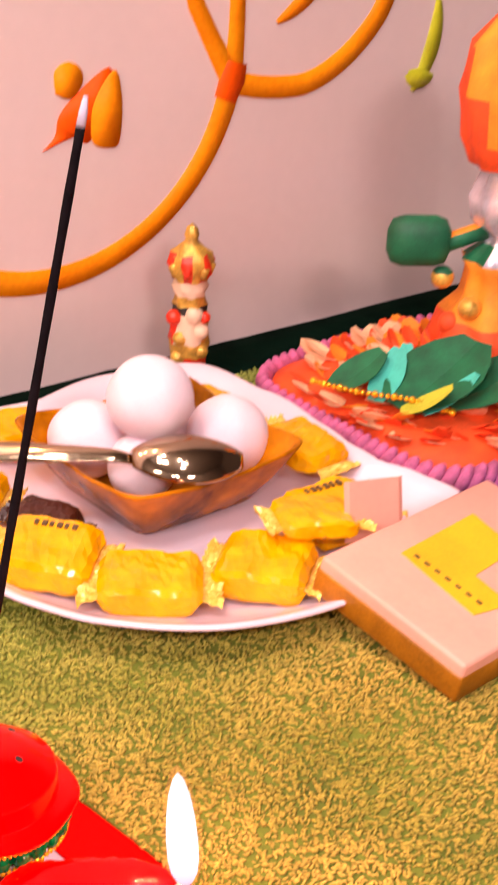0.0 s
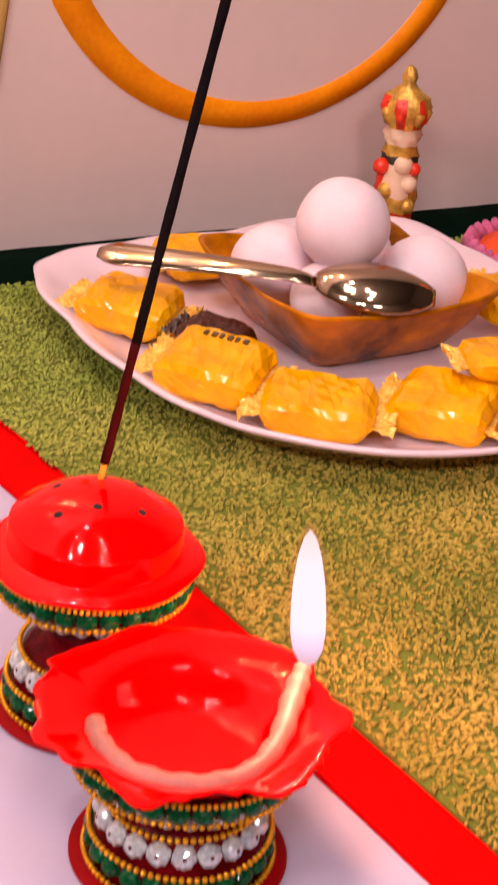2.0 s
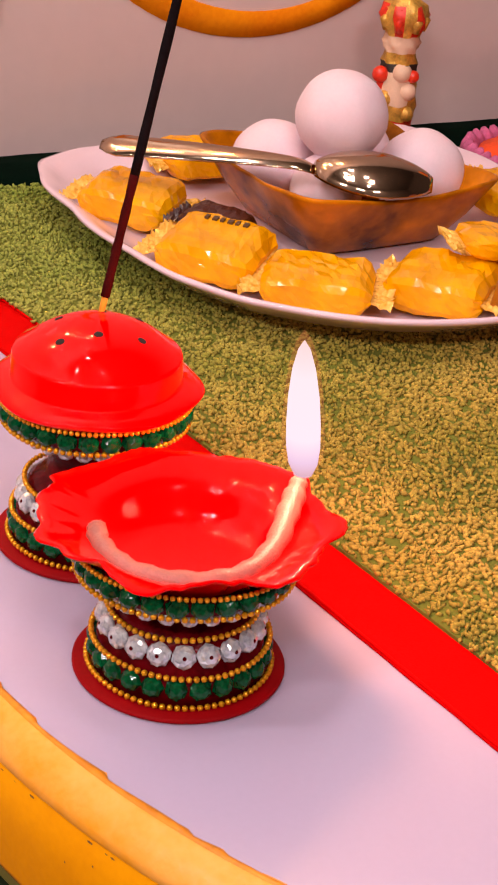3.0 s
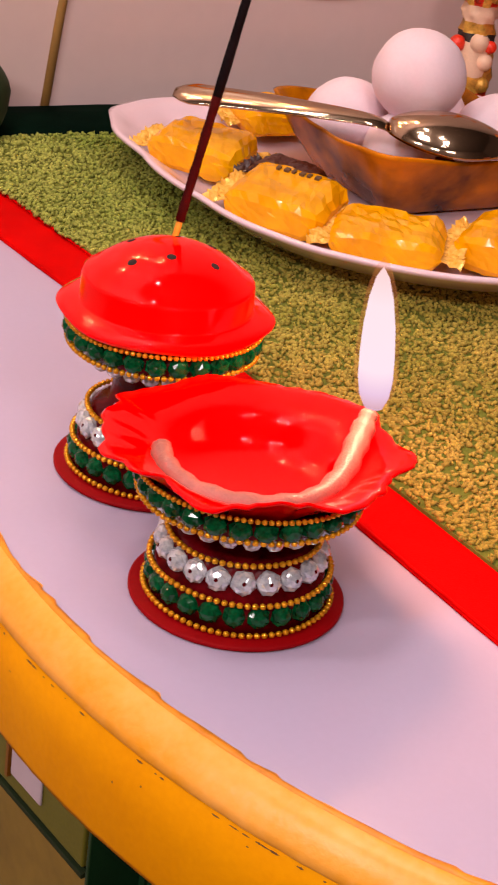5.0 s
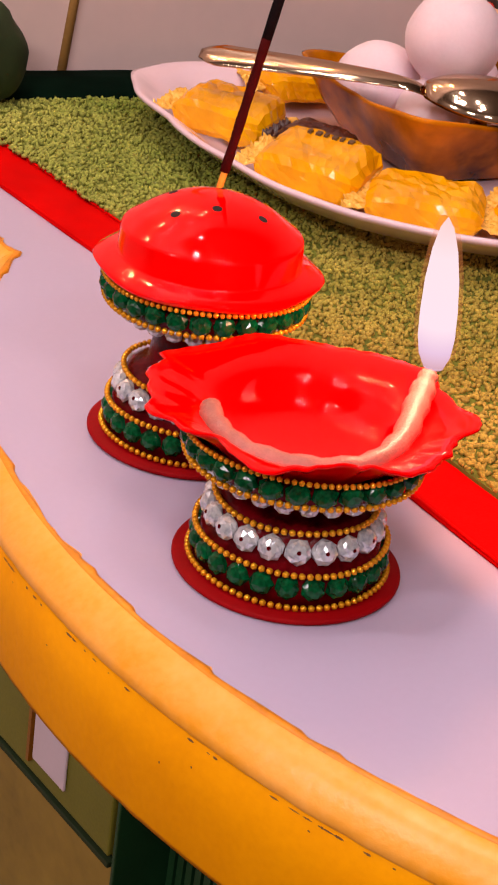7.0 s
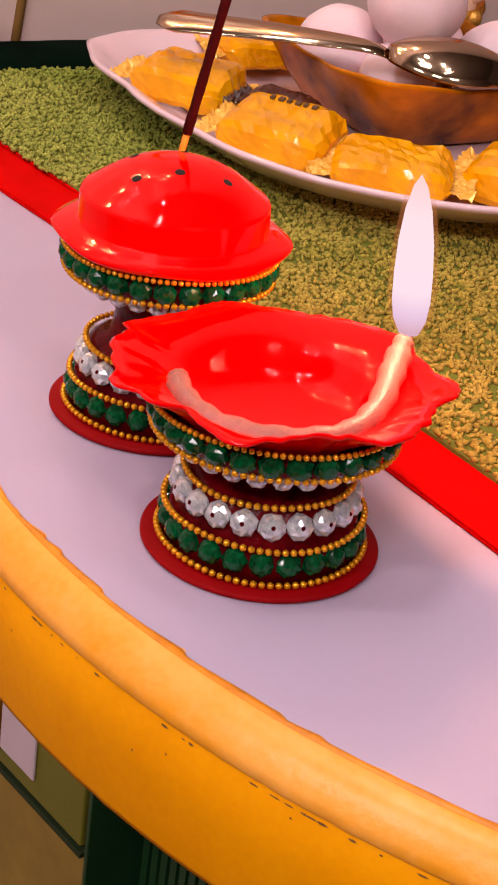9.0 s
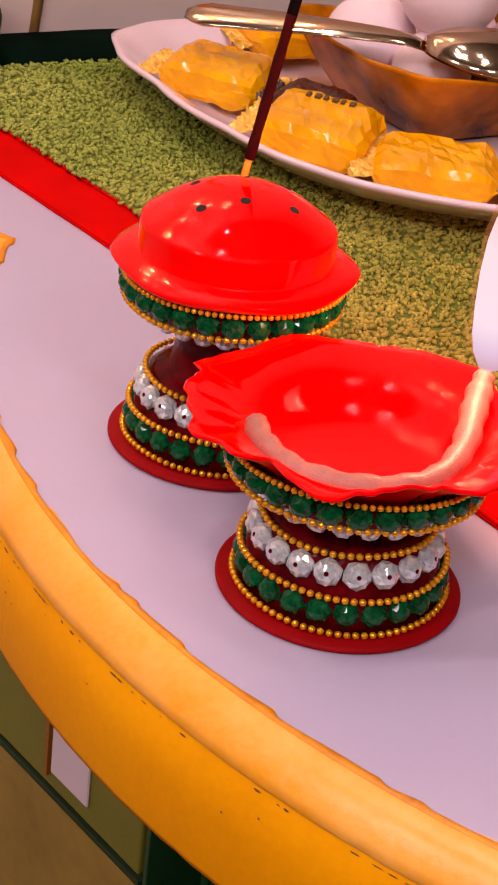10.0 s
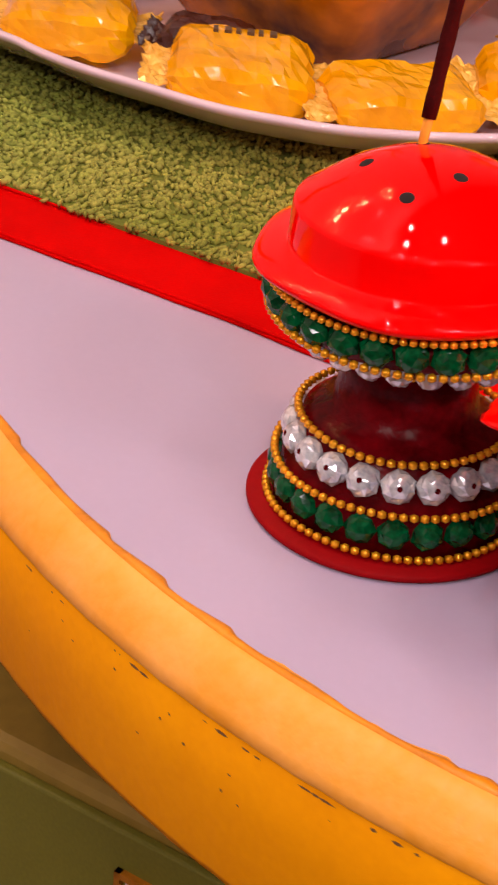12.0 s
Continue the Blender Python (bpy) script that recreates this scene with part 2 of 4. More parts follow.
M_CHOC = material("dark_chocolate_foil", (0.05, 0.010, 0.006), 0.3, vary=0.4, scale=60)
M_BALL = material("white_milk_sweet", (0.82, 0.635, 0.70), 0.6, vary=0.05, scale=60, fine=700, bump=0.2, sss=0.4, ior=1.3)
M_STEEL = material("polished_steel", (0.50, 0.36, 0.24), 0.10, 1.0, vary=0.15, scale=30, bump=0.02)
M_PEACH = material("peach_card", (0.78, 0.345, 0.265), 0.4, vary=0.08, scale=25, fine=300, bump=0.05)
M_YELLOW = material("yellow_print", (0.86, 0.44, 0.01), 0.4, vary=0.15, scale=40)
M_BARS = material("dark_print", (0.10, 0.05, 0.02), 0.5)
M_BOXSIDE = material("brown_card_edge", (0.34, 0.115, 0.004), 0.4, vary=0.45, scale=40)
M_GILT = material("gilt_figure", (0.75, 0.36, 0.06), 0.35, 0.4, vary=0.5, scale=160, fine=700, bump=0.4, depth=0.001)
M_FIGRED = material("red_paint", (0.75, 0.03, 0.008), 0.35, vary=0.3, scale=200)
M_FIGDARK = material("dark_paint", (0.03, 0.02, 0.015), 0.5)
M_SKIN = material("cream_paint", (0.80, 0.52, 0.36), 0.45, vary=0.1)
M_PURPLE = material("pink_purple_yarn", (0.52, 0.11, 0.24), 0.9, vary=0.4, scale=120, fine=900, bump=0.6)
M_PEACHPETAL = material("peach_petal", (0.86, 0.46, 0.26), 0.7, vary=0.2, scale=90, sss=0.2)
M_REDPETAL = material("red_petal", (0.80, 0.07, 0.008), 0.7, vary=0.3, scale=90)
M_ORANGE = material("orange_petal", (0.88, 0.24, 0.012), 0.7, vary=0.25, scale=90)
M_GREENCLOTH = material("emerald_cloth", (0.004, 0.105, 0.040), 0.6, vary=0.4, scale=80)
M_TEAL = material("teal_cloth", (0.05, 0.40, 0.31), 0.6, vary=0.25, scale=80)
M_LIME = material("lime_cloth", (0.50, 0.48, 0.03), 0.7, vary=0.2)
M_BLUE = material("violet_cloth", (0.16, 0.10, 0.60), 0.6, vary=0.2)
M_SILVER = material("silver_foil", (0.75, 0.66, 0.75), 0.2, 0.6, vary=0.2, scale=120, bump=0.4)
M_OLIVE = material("olive_green_plastic", (0.012, 0.028, 0.004), 0.7, vary=0.3, scale=30)
M_CABINET = material("brown_stained_wood", (0.30, 0.19, 0.030), 0.5, vary=0.3, scale=18, fine=180, bump=0.2)
M_CABGREEN = material("moss_green_paint", (0.17, 0.155, 0.016), 0.5, vary=0.25, scale=18)
M_CRATE = material("bottle_green_plastic", (0.010, 0.055, 0.018), 0.4, vary=0.25, scale=40)
M_PLATE = material("white_label_plate", (0.72, 0.58, 0.66), 0.35, vary=0.03)

# ---------- setting ----------
WALL_TURN = math.degrees(math.atan(0.6))      # the back wall runs at this angle
WALL_Y = 0.470
wall_m = pose(0, WALL_Y, 0, 0, 0, WALL_TURN)


def structure(name, bm, m, label, matrix=None, smooth=False):
    ob = part(name, bm, m, smooth=smooth)
    if matrix:
        ob.matrix_basis = matrix
    return tagged(ob, label, name.split("_")[0], kind="structure")


wall_back = structure("wall_back", box(bmesh.new(), -1.6, 1.6, 0, 0.1, -0.75, 1.90), M_WALL, "pale pink glazed tile wall behind the table", wall_m)
part("tile_joint", tube([(-0.1575, -0.0005, -0.02), (-0.1507, -0.0005, 0.04), (-0.140, -0.0005, 0.12)], 0.0022, 6), M_JOINT, wall_back, "brown joint line")
# unseen walls and ceiling added to close the room and limit stray light
structure("wall_front", box(bmesh.new(), -1.6, 1.6, -2.1, -2.0, -0.75, 1.90), M_ROOM, "unseen dark plain wall closing the room", wall_m)
structure("wall_left", box(bmesh.new(), -1.7, -1.6, -2.0, 0.1, -0.75, 1.90), M_ROOM, "unseen dark plain wall closing the room", wall_m)
structure("wall_right", box(bmesh.new(), 1.6, 1.7, -2.0, 0.1, -0.75, 1.90), M_ROOM, "unseen dark plain wall closing the room", wall_m)
structure("ceiling", box(bmesh.new(), -1.7, 1.7, -2.1, 0.1, 1.90, 1.97), M_ROOM, "unseen dark plain ceiling closing the room", wall_m)
structure("floor", box(bmesh.new(), -1.7, 1.7, -2.1, 0.1, -0.82, -0.75), M_FLOOR, "brown tiled floor under the table", wall_m)


# printed swirl on the wall, in the wall's own plane: x along it, z up
def band(pts, half, mat_list=None, ends=True):
    """A flat raised band along (u, z) points; half is its half width at each point."""
    bm = bmesh.new()
    front, back = [], []
    p = [Vector((u, 0, z)) for u, z in pts]
    h = half if isinstance(half, (list, tuple)) else [half] * len(p)
    for i, q in enumerate(p):
        d = (p[min(i + 1, len(p) - 1)] - p[max(i - 1, 0)]).normalized()
        s = Vector((-d.z, 0, d.x))
        front.append((bm.verts.new(q + s * h[i] + Vector((0, -0.0008, 0))), bm.verts.new(q - s * h[i] + Vector((0, -0.0008, 0)))))
        back.append((bm.verts.new(q + s * (h[i] + 0.0004) + Vector((0, 0.001, 0))), bm.verts.new(q - s * (h[i] + 0.0004) + Vector((0, 0.001, 0)))))
    for i in range(len(p) - 1):
        bm.faces.new((front[i][0], front[i][1], front[i + 1][1], front[i + 1][0]))
        bm.faces.new((front[i][0], front[i + 1][0], back[i + 1][0], back[i][0]))
        bm.faces.new((front[i][1], back[i][1], back[i + 1][1], front[i + 1][1]))
    bmesh.ops.recalc_face_normals(bm, faces=bm.faces[:])
    return bm


def blade(u, z, length, width, angle, bend=0.0):
    """A petal shape as a band that swells and closes."""
    pts, half = [], []
    for k in range(13):
        t = k / 12
        a = math.radians(angle + bend * t)
        pts.append((u + length * t * math.cos(a), z + length * t * math.sin(a)))
        half.append(max(0.0003, width * math.sin(math.pi * min(1, t * 0.92 + 0.05)) ** 0.8))
    return band(pts, half)


swirl = tagged(empty("wall_swirl_print", 0, WALL_Y, 0, WALL_TURN), "orange swirling flower print on the pink tile wall", "wall print")
CX, CZ, CR = -0.012, 0.171, 0.112
ring = [(CX + CR * math.cos(math.radians(a)), CZ + CR * math.sin(math.radians(a))) for a in range(-215, -9, 4)]
part("ring_band", band(ring, [0.0068 + 0.0012 * math.sin(i * 0.12) for i in range(len(ring))]), M_SWIRL, swirl)
part("stem_band", band([(0.0985, 0.150), (0.1000, 0.170), (0.1002, 0.190), (0.0985, 0.24)], [0.0062, 0.0050, 0.0046, 0.004]), M_SWIRL, swirl)
part("stem_band", band([(0.0965, 0.151), (0.0845, 0.171), (0.0740, 0.190), (0.066, 0.22), (0.064, 0.26)], [0.006, 0.0052, 0.0048, 0.0045, 0.004]), M_SWIRL, swirl)
arc = smooth_path([(0.0985, 0, 0.1475), (0.1213, 0, 0.1425), (0.1478, 0, 0.1415), (0.1705, 0, 0.1505), (0.1895, 0, 0.1655), (0.2010, 0, 0.182), (0.208, 0, 0.21), (0.206, 0, 0.24)], 5)
part("arc_band", band([(q.x, q.z) for q in arc], 0.0058), M_SWIRL, swirl)
part("knot", band([(0.094, 0.139), (0.0985, 0.1495), (0.101, 0.158)], [0.0065, 0.0078, 0.006]), M_DEEP, swirl, "dark red-orange knot").location.y = -0.0006


def flat_shape(outline, lift):
    """A closed outline of (u, z) points as a thin raised plate on the wall."""
    bm = bmesh.new()
    front = [bm.verts.new((u, -0.0008 - lift, z)) for u, z in outline]
    back = [bm.verts.new((u, 0.001, z)) for u, z in outline]
    bm.faces.new(front)
    n = len(outline)
    for k in range(n):
        bm.faces.new((front[k], front[(k + 1) % n], back[(k + 1) % n], back[k]))
    bmesh.ops.recalc_face_normals(bm, faces=bm.faces[:])
    return bm


def rounded(points):
    q = smooth_path([(u, 0, z) for u, z in points] + [(points[0][0], 0, points[0][1])], 4)
    return [(p.x, p.z) for p in q[:-1]]


part("petal", flat_shape(rounded([(-0.0154, 0.1268), (-0.0085, 0.1330), (-0.0060, 0.1430), (0.0040, 0.1530), (0.0225, 0.1640), (0.0228, 0.1500), (0.0150, 0.1330), (0.0090, 0.1275), (0.0020, 0.1315)]), 0), M_DEEP, swirl, "red-orange petal")
part("petal", flat_shape(rounded([(0.0120, 0.1310), (0.0150, 0.1255), (0.0235, 0.1235), (0.0285, 0.1260), (0.0300, 0.1450), (0.0265, 0.1620), (0.0185, 0.1560), (0.0125, 0.1440)]), 0.0003), M_SWIRL, swirl, "orange petal")
part("petal", flat_shape(rounded([(-0.0080, 0.1540), (-0.0005, 0.1510), (0.0065, 0.1570), (0.0060, 0.1650), (-0.0010, 0.1690), (-0.0085, 0.1650)]), 0.0002), M_SWIRL, swirl, "orange petal")
part("leaf", blade(0.126, 0.176, 0.05, 0.0045, 22, 20), M_SWIRL, swirl)
part("leaf", blade(0.226, 0.128, 0.055, 0.0052, 50, 25), M_LEAF, swirl, "lime green leaf")
part("leaf", blade(0.221, 0.139, 0.020, 0.0055, -40, 30), M_LEAF, swirl, "lime green leaf").location.y = -0.0004

# ---------- table ----------
TC = Vector((0.162, 0.150))
TR = 0.2667


def table_edge():
    """The lobed front edge from the wall on the one side, over the notch, round the front lobe."""
    lobe = smooth_path([(-0.330, 0.266, 0), (-0.260, 0.246, 0), (-0.210, 0.236, 0), (-0.170, 0.223, 0), (-0.140, 0.206, 0), (-0.119, 0.1877, 0), (-0.1055, 0.1700, 0)], 10)
    pts = [(q.x, q.y) for q in lobe[:-1]]
    for k in range(301):
        a = math.radians(175.6 + (335 - 175.6) * k / 300)
        pts.append((TC.x + TR * math.cos(a), TC.y + TR * math.sin(a)))
    return pts


EDGE = table_edge()


def edge_normals():
    out = []
    for i in range(len(EDGE)):
        a, b = Vector(EDGE[max(i - 1, 0)]), Vector(EDGE[min(i + 1, len(EDGE) - 1)])
        d = (b - a).normalized()
        out.append(Vector((d.y, -d.x)) * -1 if Vector((d.y, -d.x)).dot(Vector((EDGE[i][0] - 0.16, EDGE[i][1] - 0.25))) < 0 else Vector((d.y, -d.x)))
    return out


def table():
    t = tagged(empty("round_table", TC.x, TC.y, -0.75), "round white laminate table with chipped yellow painted edge", "table")
    off = Vector((TC.x, TC.y))
    normals = edge_normals()
    outline = [(x - n.x * 0.0004 - off.x, y - n.y * 0.0004 - off.y) for (x, y), n in zip(EDGE, normals)]
    outline += [(0.46 - off.x, 0.10 - off.y), (0.46 - off.x, 0.740 - off.y), (-0.330 - off.x, 0.268 - off.y)]
    part("tabletop", prism(bmesh.new(), outline, 0.71, 0.75), M_TOP, t, smooth=False)

    def sweep(prof, rough, ragged=False):
        bm = bmesh.new()
        rows = []
        for k, ((x, y), n) in enumerate(zip(EDGE, normals)):
            rag = 0.0
            if ragged:
                ph = k * 0.105 + 2.4 * noise.noise((k * 0.07, 1.0, 0))
                rag = -0.0018 * (ph % 1.0) ** 1.5 * (0.5 + abs(noise.noise((int(ph) * 3.7, 0.5, 9.0))) * 1.6) + 0.0005 * noise.noise((k * 0.6, 8.0, 0))
            row = []
            for i, (e, z) in enumerate(prof):
                e2 = e + (rag if i == 0 else rough * noise.noise((k * 0.5, i * 2.0, 2.0)))
                row.append(bm.verts.new((x + n.x * e2 - off.x, y + n.y * e2 - off.y, z)))
            rows.append(row)
        for a, b in zip(rows, rows[1:]):
            for i in range(len(prof) - 1):
                bm.faces.new((a[i], b[i], b[i + 1], a[i + 1]))
        bmesh.ops.recalc_face_normals(bm, faces=bm.faces[:])
        return bm

    part("edge_band", sweep([(-0.0010, 0.7503), (0.0012, 0.7504), (0.0046, 0.7478), (0.0075, 0.7440), (0.0082, 0.7418), (0.0078, 0.7410)], 0.0003, True), M_EDGE, t, "worn pale yellow rounded edge")
    lip = bmesh.new()
    rows = []
    for k, ((x, y), n) in enumerate(zip(EDGE, normals)):
        ph = k * 0.105 + 2.4 * noise.noise((k * 0.07, 1.0, 0))
        wide = max(0.0, 0.0011 * (ph % 1.0) ** 1.2 + 0.0012 * noise.noise((k * 0.13, 4.0, 0)) + 0.0002)
        rows.append([lip.verts.new((x - n.x * e - off.x, y - n.y * e - off.y, z)) for e, z in ((-0.0004, 0.7500), (-0.0003, 0.7507), (0.0006 + wide * 0.5, 0.7508), (0.0008 + wide, 0.7506), (0.0009 + wide, 0.7499))])
    for a, b in zip(rows, rows[1:]):
        for i in range(4):
            lip.faces.new((a[i], b[i], b[i + 1], a[i + 1]))
    bmesh.ops.recalc_face_normals(lip, faces=lip.faces[:])
    part("paint_lip", lip, M_LIP, t, "ragged dark yellow lip of dried paint")
    part("side_band", sweep([(0.0070, 0.7414), (0.0080, 0.7404), (0.0082, 0.7260), (0.0084, 0.7115), (0.0078, 0.7096), (-0.01, 0.7094)], 0.0002), M_SIDE, t, "orange painted side of the tabletop")
    bm = bmesh.new()
    rng = random.Random(4)
    for k in range(130):
        a = math.radians(rng.uniform(180, 285))
        tall = rng.uniform(0.00012, 0.00035)
        z = rng.choice((0.7405, 0.7405, 0.738 - abs(rng.gauss(0, 0.006))))
        w = rng.uniform(0.0002, 0.0016 if z > 0.74 else 0.0005)
        r = TR + 0.0085
        vs = [bm.verts.new(((r + 0.0001) * math.cos(a + s * w / r), (r + 0.0001) * math.sin(a + s * w / r), z + q * tall)) for s, q in ((-1, 0), (-0.4, -1), (0.5, -0.8), (1, 0.1), (0.3, 1), (-0.5, 0.9))]
        bm.faces.new(vs)
    bmesh.ops.recalc_face_normals(bm, faces=bm.faces[:])
    part("chipped_spot", bm, M_CHIP, t, "dark chipped spots")["kind"] = "stuff"
    for sx, sy in ((-0.12, -0.05), (0.14, -0.1), (-0.02, 0.2), (0.2, 0.16)):
        part("leg", lathe([(0.0, 0.0), (0.018, 0.0), (0.02, 0.01), (0.018, 0.4), (0.022, 0.70), (0, 0.70)], 16), M_SIDE, t).location = (sx, sy, 0)
    return t


table()

# ---------- cloths on the table ----------
R0, R1 = Vector((-0.0443, 0.1427)), Vector((0.0503, 0.0189))      # the lower edge of the ribbon
RD = (R1 - R0).normalized()
RN = Vector((-RD.y, RD.x))
if RN.y < 0:
    RN = -RN
RIB_W = 0.0240


RIB_SHIFT, RIB_BEND = -0.0025, 0.055      # the far half turns away a little


def along(s, w, z=0.0):
    q = R0 + RD * s + RN * (w + RIB_SHIFT + RIB_BEND * min(0.0, s))
    return Vector((q.x, q.y, z))


def ribbon():
    bm = bmesh.new()
    n, m = 170, 8
    rows = []
    for i in range(n + 1):
        s = -0.24 + 0.50 * i / n
        rows.append([bm.verts.new(along(s, RIB_W * j / m + 0.0004 * noise.noise((s * 60, j * 0.2, 0)) * (1 if j in (0, m) else 0), 0.0011 + 0.0003 * noise.noise((s * 90, j * 0.5, 1)))) for j in range(m + 1)])
    for a, b in zip(rows, rows[1:]):
        for j in range(m):
            bm.faces.new((a[j], a[j + 1], b[j + 1], b[j]))
    edge = bmesh.ops.extrude_face_region(bm, geom=bm.faces[:])
    for v in edge["geom"]:
        if isinstance(v, bmesh.types.BMVert):
            v.co.z = 0.0003
    bmesh.ops.recalc_face_normals(bm, faces=bm.faces[:])
    ob = part("red_ribbon", bm, M_RIBBON)
    for w in (0.0006, RIB_W - 0.0006):
        part("hem", tube([along(-0.24 + 0.50 * k / 120, w + 0.0002 * noise.noise((k * 0.7, w * 90, 0)), 0.0014) for k in range(121)], 0.00055, 6), M_RIBBON, ob)
    return tagged(ob, "flat red satin border ribbon lying beside the green towel", "ribbon")


ribbon()
FAR = 0.043          # distance of the towel's far edge from the wall
wn = Vector((math.sin(math.radians(WALL_TURN)), -math.cos(math.radians(WALL_TURN))))
wd = Vector((math.cos(math.radians(WALL_TURN)), math.sin(math.radians(WALL_TURN))))


def from_wall(x, y):
    return (Vector((x, y)) - Vector((0, WALL_Y))).dot(wn)


def towel():
    t = tagged(empty("green_towel"), "olive green terry towel spread under the plate", "towel")
    # far edge: parallel to the wall
    def far_at(p, d):
        k = (FAR - from_wall(p.x, p.y)) / d.dot(wn)
        return (p.x + d.x * k, p.y + d.y * k)
    p0 = far_at(along(-0.18, RIB_W - 0.002).xy, RD + RN * RIB_BEND * -1)
    mid, lo = along(0.0, RIB_W - 0.002), along(0.21, RIB_W - 0.002)
    hi = Vector((0, WALL_Y)) + wd * 0.42 + wn * FAR
    outline = [p0, (mid.x, mid.y), (lo.x, lo.y), (lo.x + 0.12, lo.y + 0.05), tuple(hi)]
    part("cloth", prism(bmesh.new(), outline, 0.0004, 0.0022), M_TOWEL, t, smooth=False)
    rng = np.random.default_rng(3)
    n = 56000
    u = rng.uniform(-0.21, 0.21, n)
    w = rng.uniform(RIB_W - 0.016, 0.33, n)
    x = R0.x + RD.x * u + RN.x * w
    y = R0.y + RD.y * u + RN.y * w
    d = (x - 0) * wn.x + (y - WALL_Y) * wn.y
    ok = (d > FAR - 0.001) & (x < 0.26)
    wav = 0.0030 * np.sin(u * 90) * np.sin(u * 37 + 1)
    ok &= w > RIB_W - 0.002 + wav * 0.35 + RIB_SHIFT + RIB_BEND * np.minimum(0.0, u)
    x, y = x[ok], y[ok]
    n = len(x)
    # each loop is a small leaning tuft: a ring of four points between a foot and a tip
    h = rng.uniform(0.0011, 0.0024, n)
    la = -1.1 + 1.3 * np.sin(x * 70) * np.sin(y * 60 + 1) + rng.normal(0, 0.7, n)
    lean = rng.uniform(0.0003, 0.0020, n)
    r = rng.uniform(0.0007, 0.0012, n)
    verts = np.zeros((n, 6, 3))
    for k in range(4):
        stretch = 1.5 if k % 2 == 0 else 0.62
        verts[:, k, 0] = x + lean * 0.45 * np.cos(la) + r * stretch * np.cos(la + math.pi / 2 * k)
        verts[:, k, 1] = y + lean * 0.45 * np.sin(la) + r * stretch * np.sin(la + math.pi / 2 * k)
        verts[:, k, 2] = 0.0019 + h * 0.55
    verts[:, 4] = np.stack([x, y, np.full(n, 0.0012)], 1)
    verts[:, 5] = np.stack([x + lean * np.cos(la), y + lean * np.sin(la), 0.0019 + h], 1)
    base = np.arange(n)[:, None] * 6
    faces = np.concatenate([base + [k, (k + 1) % 4, 5] for k in range(4)] + [base + [(k + 1) % 4, k, 4] for k in range(4)])
    me = bpy.data.meshes.new("terry_pile")
    me.from_pydata(verts.reshape(-1, 3).tolist(), [], faces.tolist())
    me.polygons.foreach_set("use_smooth", [True] * len(me.polygons))
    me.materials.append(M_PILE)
    ob = new("terry_pile", me)
    ob.parent = t
    ob["kind"] = "stuff"
    return t


towel()


# thin raised strip of blackish green between towel and wall
def dark_strip():
    bm = bmesh.new()
    pts = []
    for k in range(41):
        u = -0.30 + 0.75 * k / 40
        pts.append(u)
    rows = []
    for u in pts:
        row = []
        for w, z in ((0.004, 0.0006), (0.006, 0.0042), (0.02, 0.0048), (0.036, 0.0044), (FAR + 0.004, 0.0008)):
            q = Vector((0, WALL_Y)) + wd * u + wn * w
            row.append(bm.verts.new((q.x, q.y, z + 0.0008 * noise.noise((u * 25, w * 60, 0)))))
        rows.append(row)
    for a, b in zip(rows, rows[1:]):
        for i in range(4):
            bm.faces.new((a[i], b[i], b[i + 1], a[i + 1]))
    ends = bmesh.ops.extrude_face_region(bm, geom=bm.faces[:])
    for v in ends["geom"]:
        if isinstance(v, bmesh.types.BMVert):
            v.co.z = 0.0003
    bmesh.ops.recalc_face_normals(bm, faces=bm.faces[:])
    return tagged(part("blackish_strip", bm, M_DARK), "blackish green strip along the foot of the wall", "cloth")


dark_strip()


# ---------- beaded stands ----------
def bead_mesh(name, r, squash, m, sides=8, eye=None):
    """A cut bead; with eye, its drilled hole shows at both ends."""
    e = r * 0.17 if eye else 0.0
    tip = [(e, -r * squash * 0.96), (0, -r * squash * 0.80)] if eye else [(0, -r * squash)]
    prof = tip[::-1] + [(r * 0.58, -r * squash * 0.80), (r * 0.88, -r * squash * 0.45), (r, 0), (r * 0.88, r * squash * 0.45), (r * 0.58, r * squash * 0.80)] + [(q, -z) for q, z in tip]

    def cut(a, q, z, i):
        return q * (1 + 0.05 * math.cos(sides / 2 * a + i * math.pi)), z

    bm = lathe(prof, sides, wob=cut)
    if eye:
        for f in bm.faces:
            if max(math.hypot(v.co.x, v.co.y) for v in f.verts) < e * 1.2:
                f.material_index = 1
    me = bpy.data.meshes.new(name)
    bm.to_mesh(me)
    bm.free()
    me.materials.append(m)
    if eye:
        me.materials.append(eye)
    return me


ME_CRYSTAL = bead_mesh("crystal_bead", 0.00315, 0.80, M_CRYSTAL, 10, M_WAIST)
ME_GREEN = bead_mesh("green_bead", 0.0030, 0.85, M_GREEN, 8)
ME_SMALL = bead_mesh("small_crystal_bead", 0.0024, 0.8, M_CRYSTAL, 8)


def bead_ring(parent, name, me, r, z, count, tilt, start=0.0, rng=None):
    for k in range(count):
        a = 2 * math.pi * (k + start) / count
        ob = new(name, me)
        ob.parent = parent
        ob.matrix_basis = Matrix.Translation((r * math.cos(a), r * math.sin(a), z)) @ Matrix.Rotation(a, 4, "Z") @ Matrix.Rotation(math.radians(90 - tilt), 4, "Y") @ Matrix.Rotation(rng.uniform(0, 6), 4, "Z") @ Matrix.Rotation(rng.uniform(-0.12, 0.12), 4, "X")


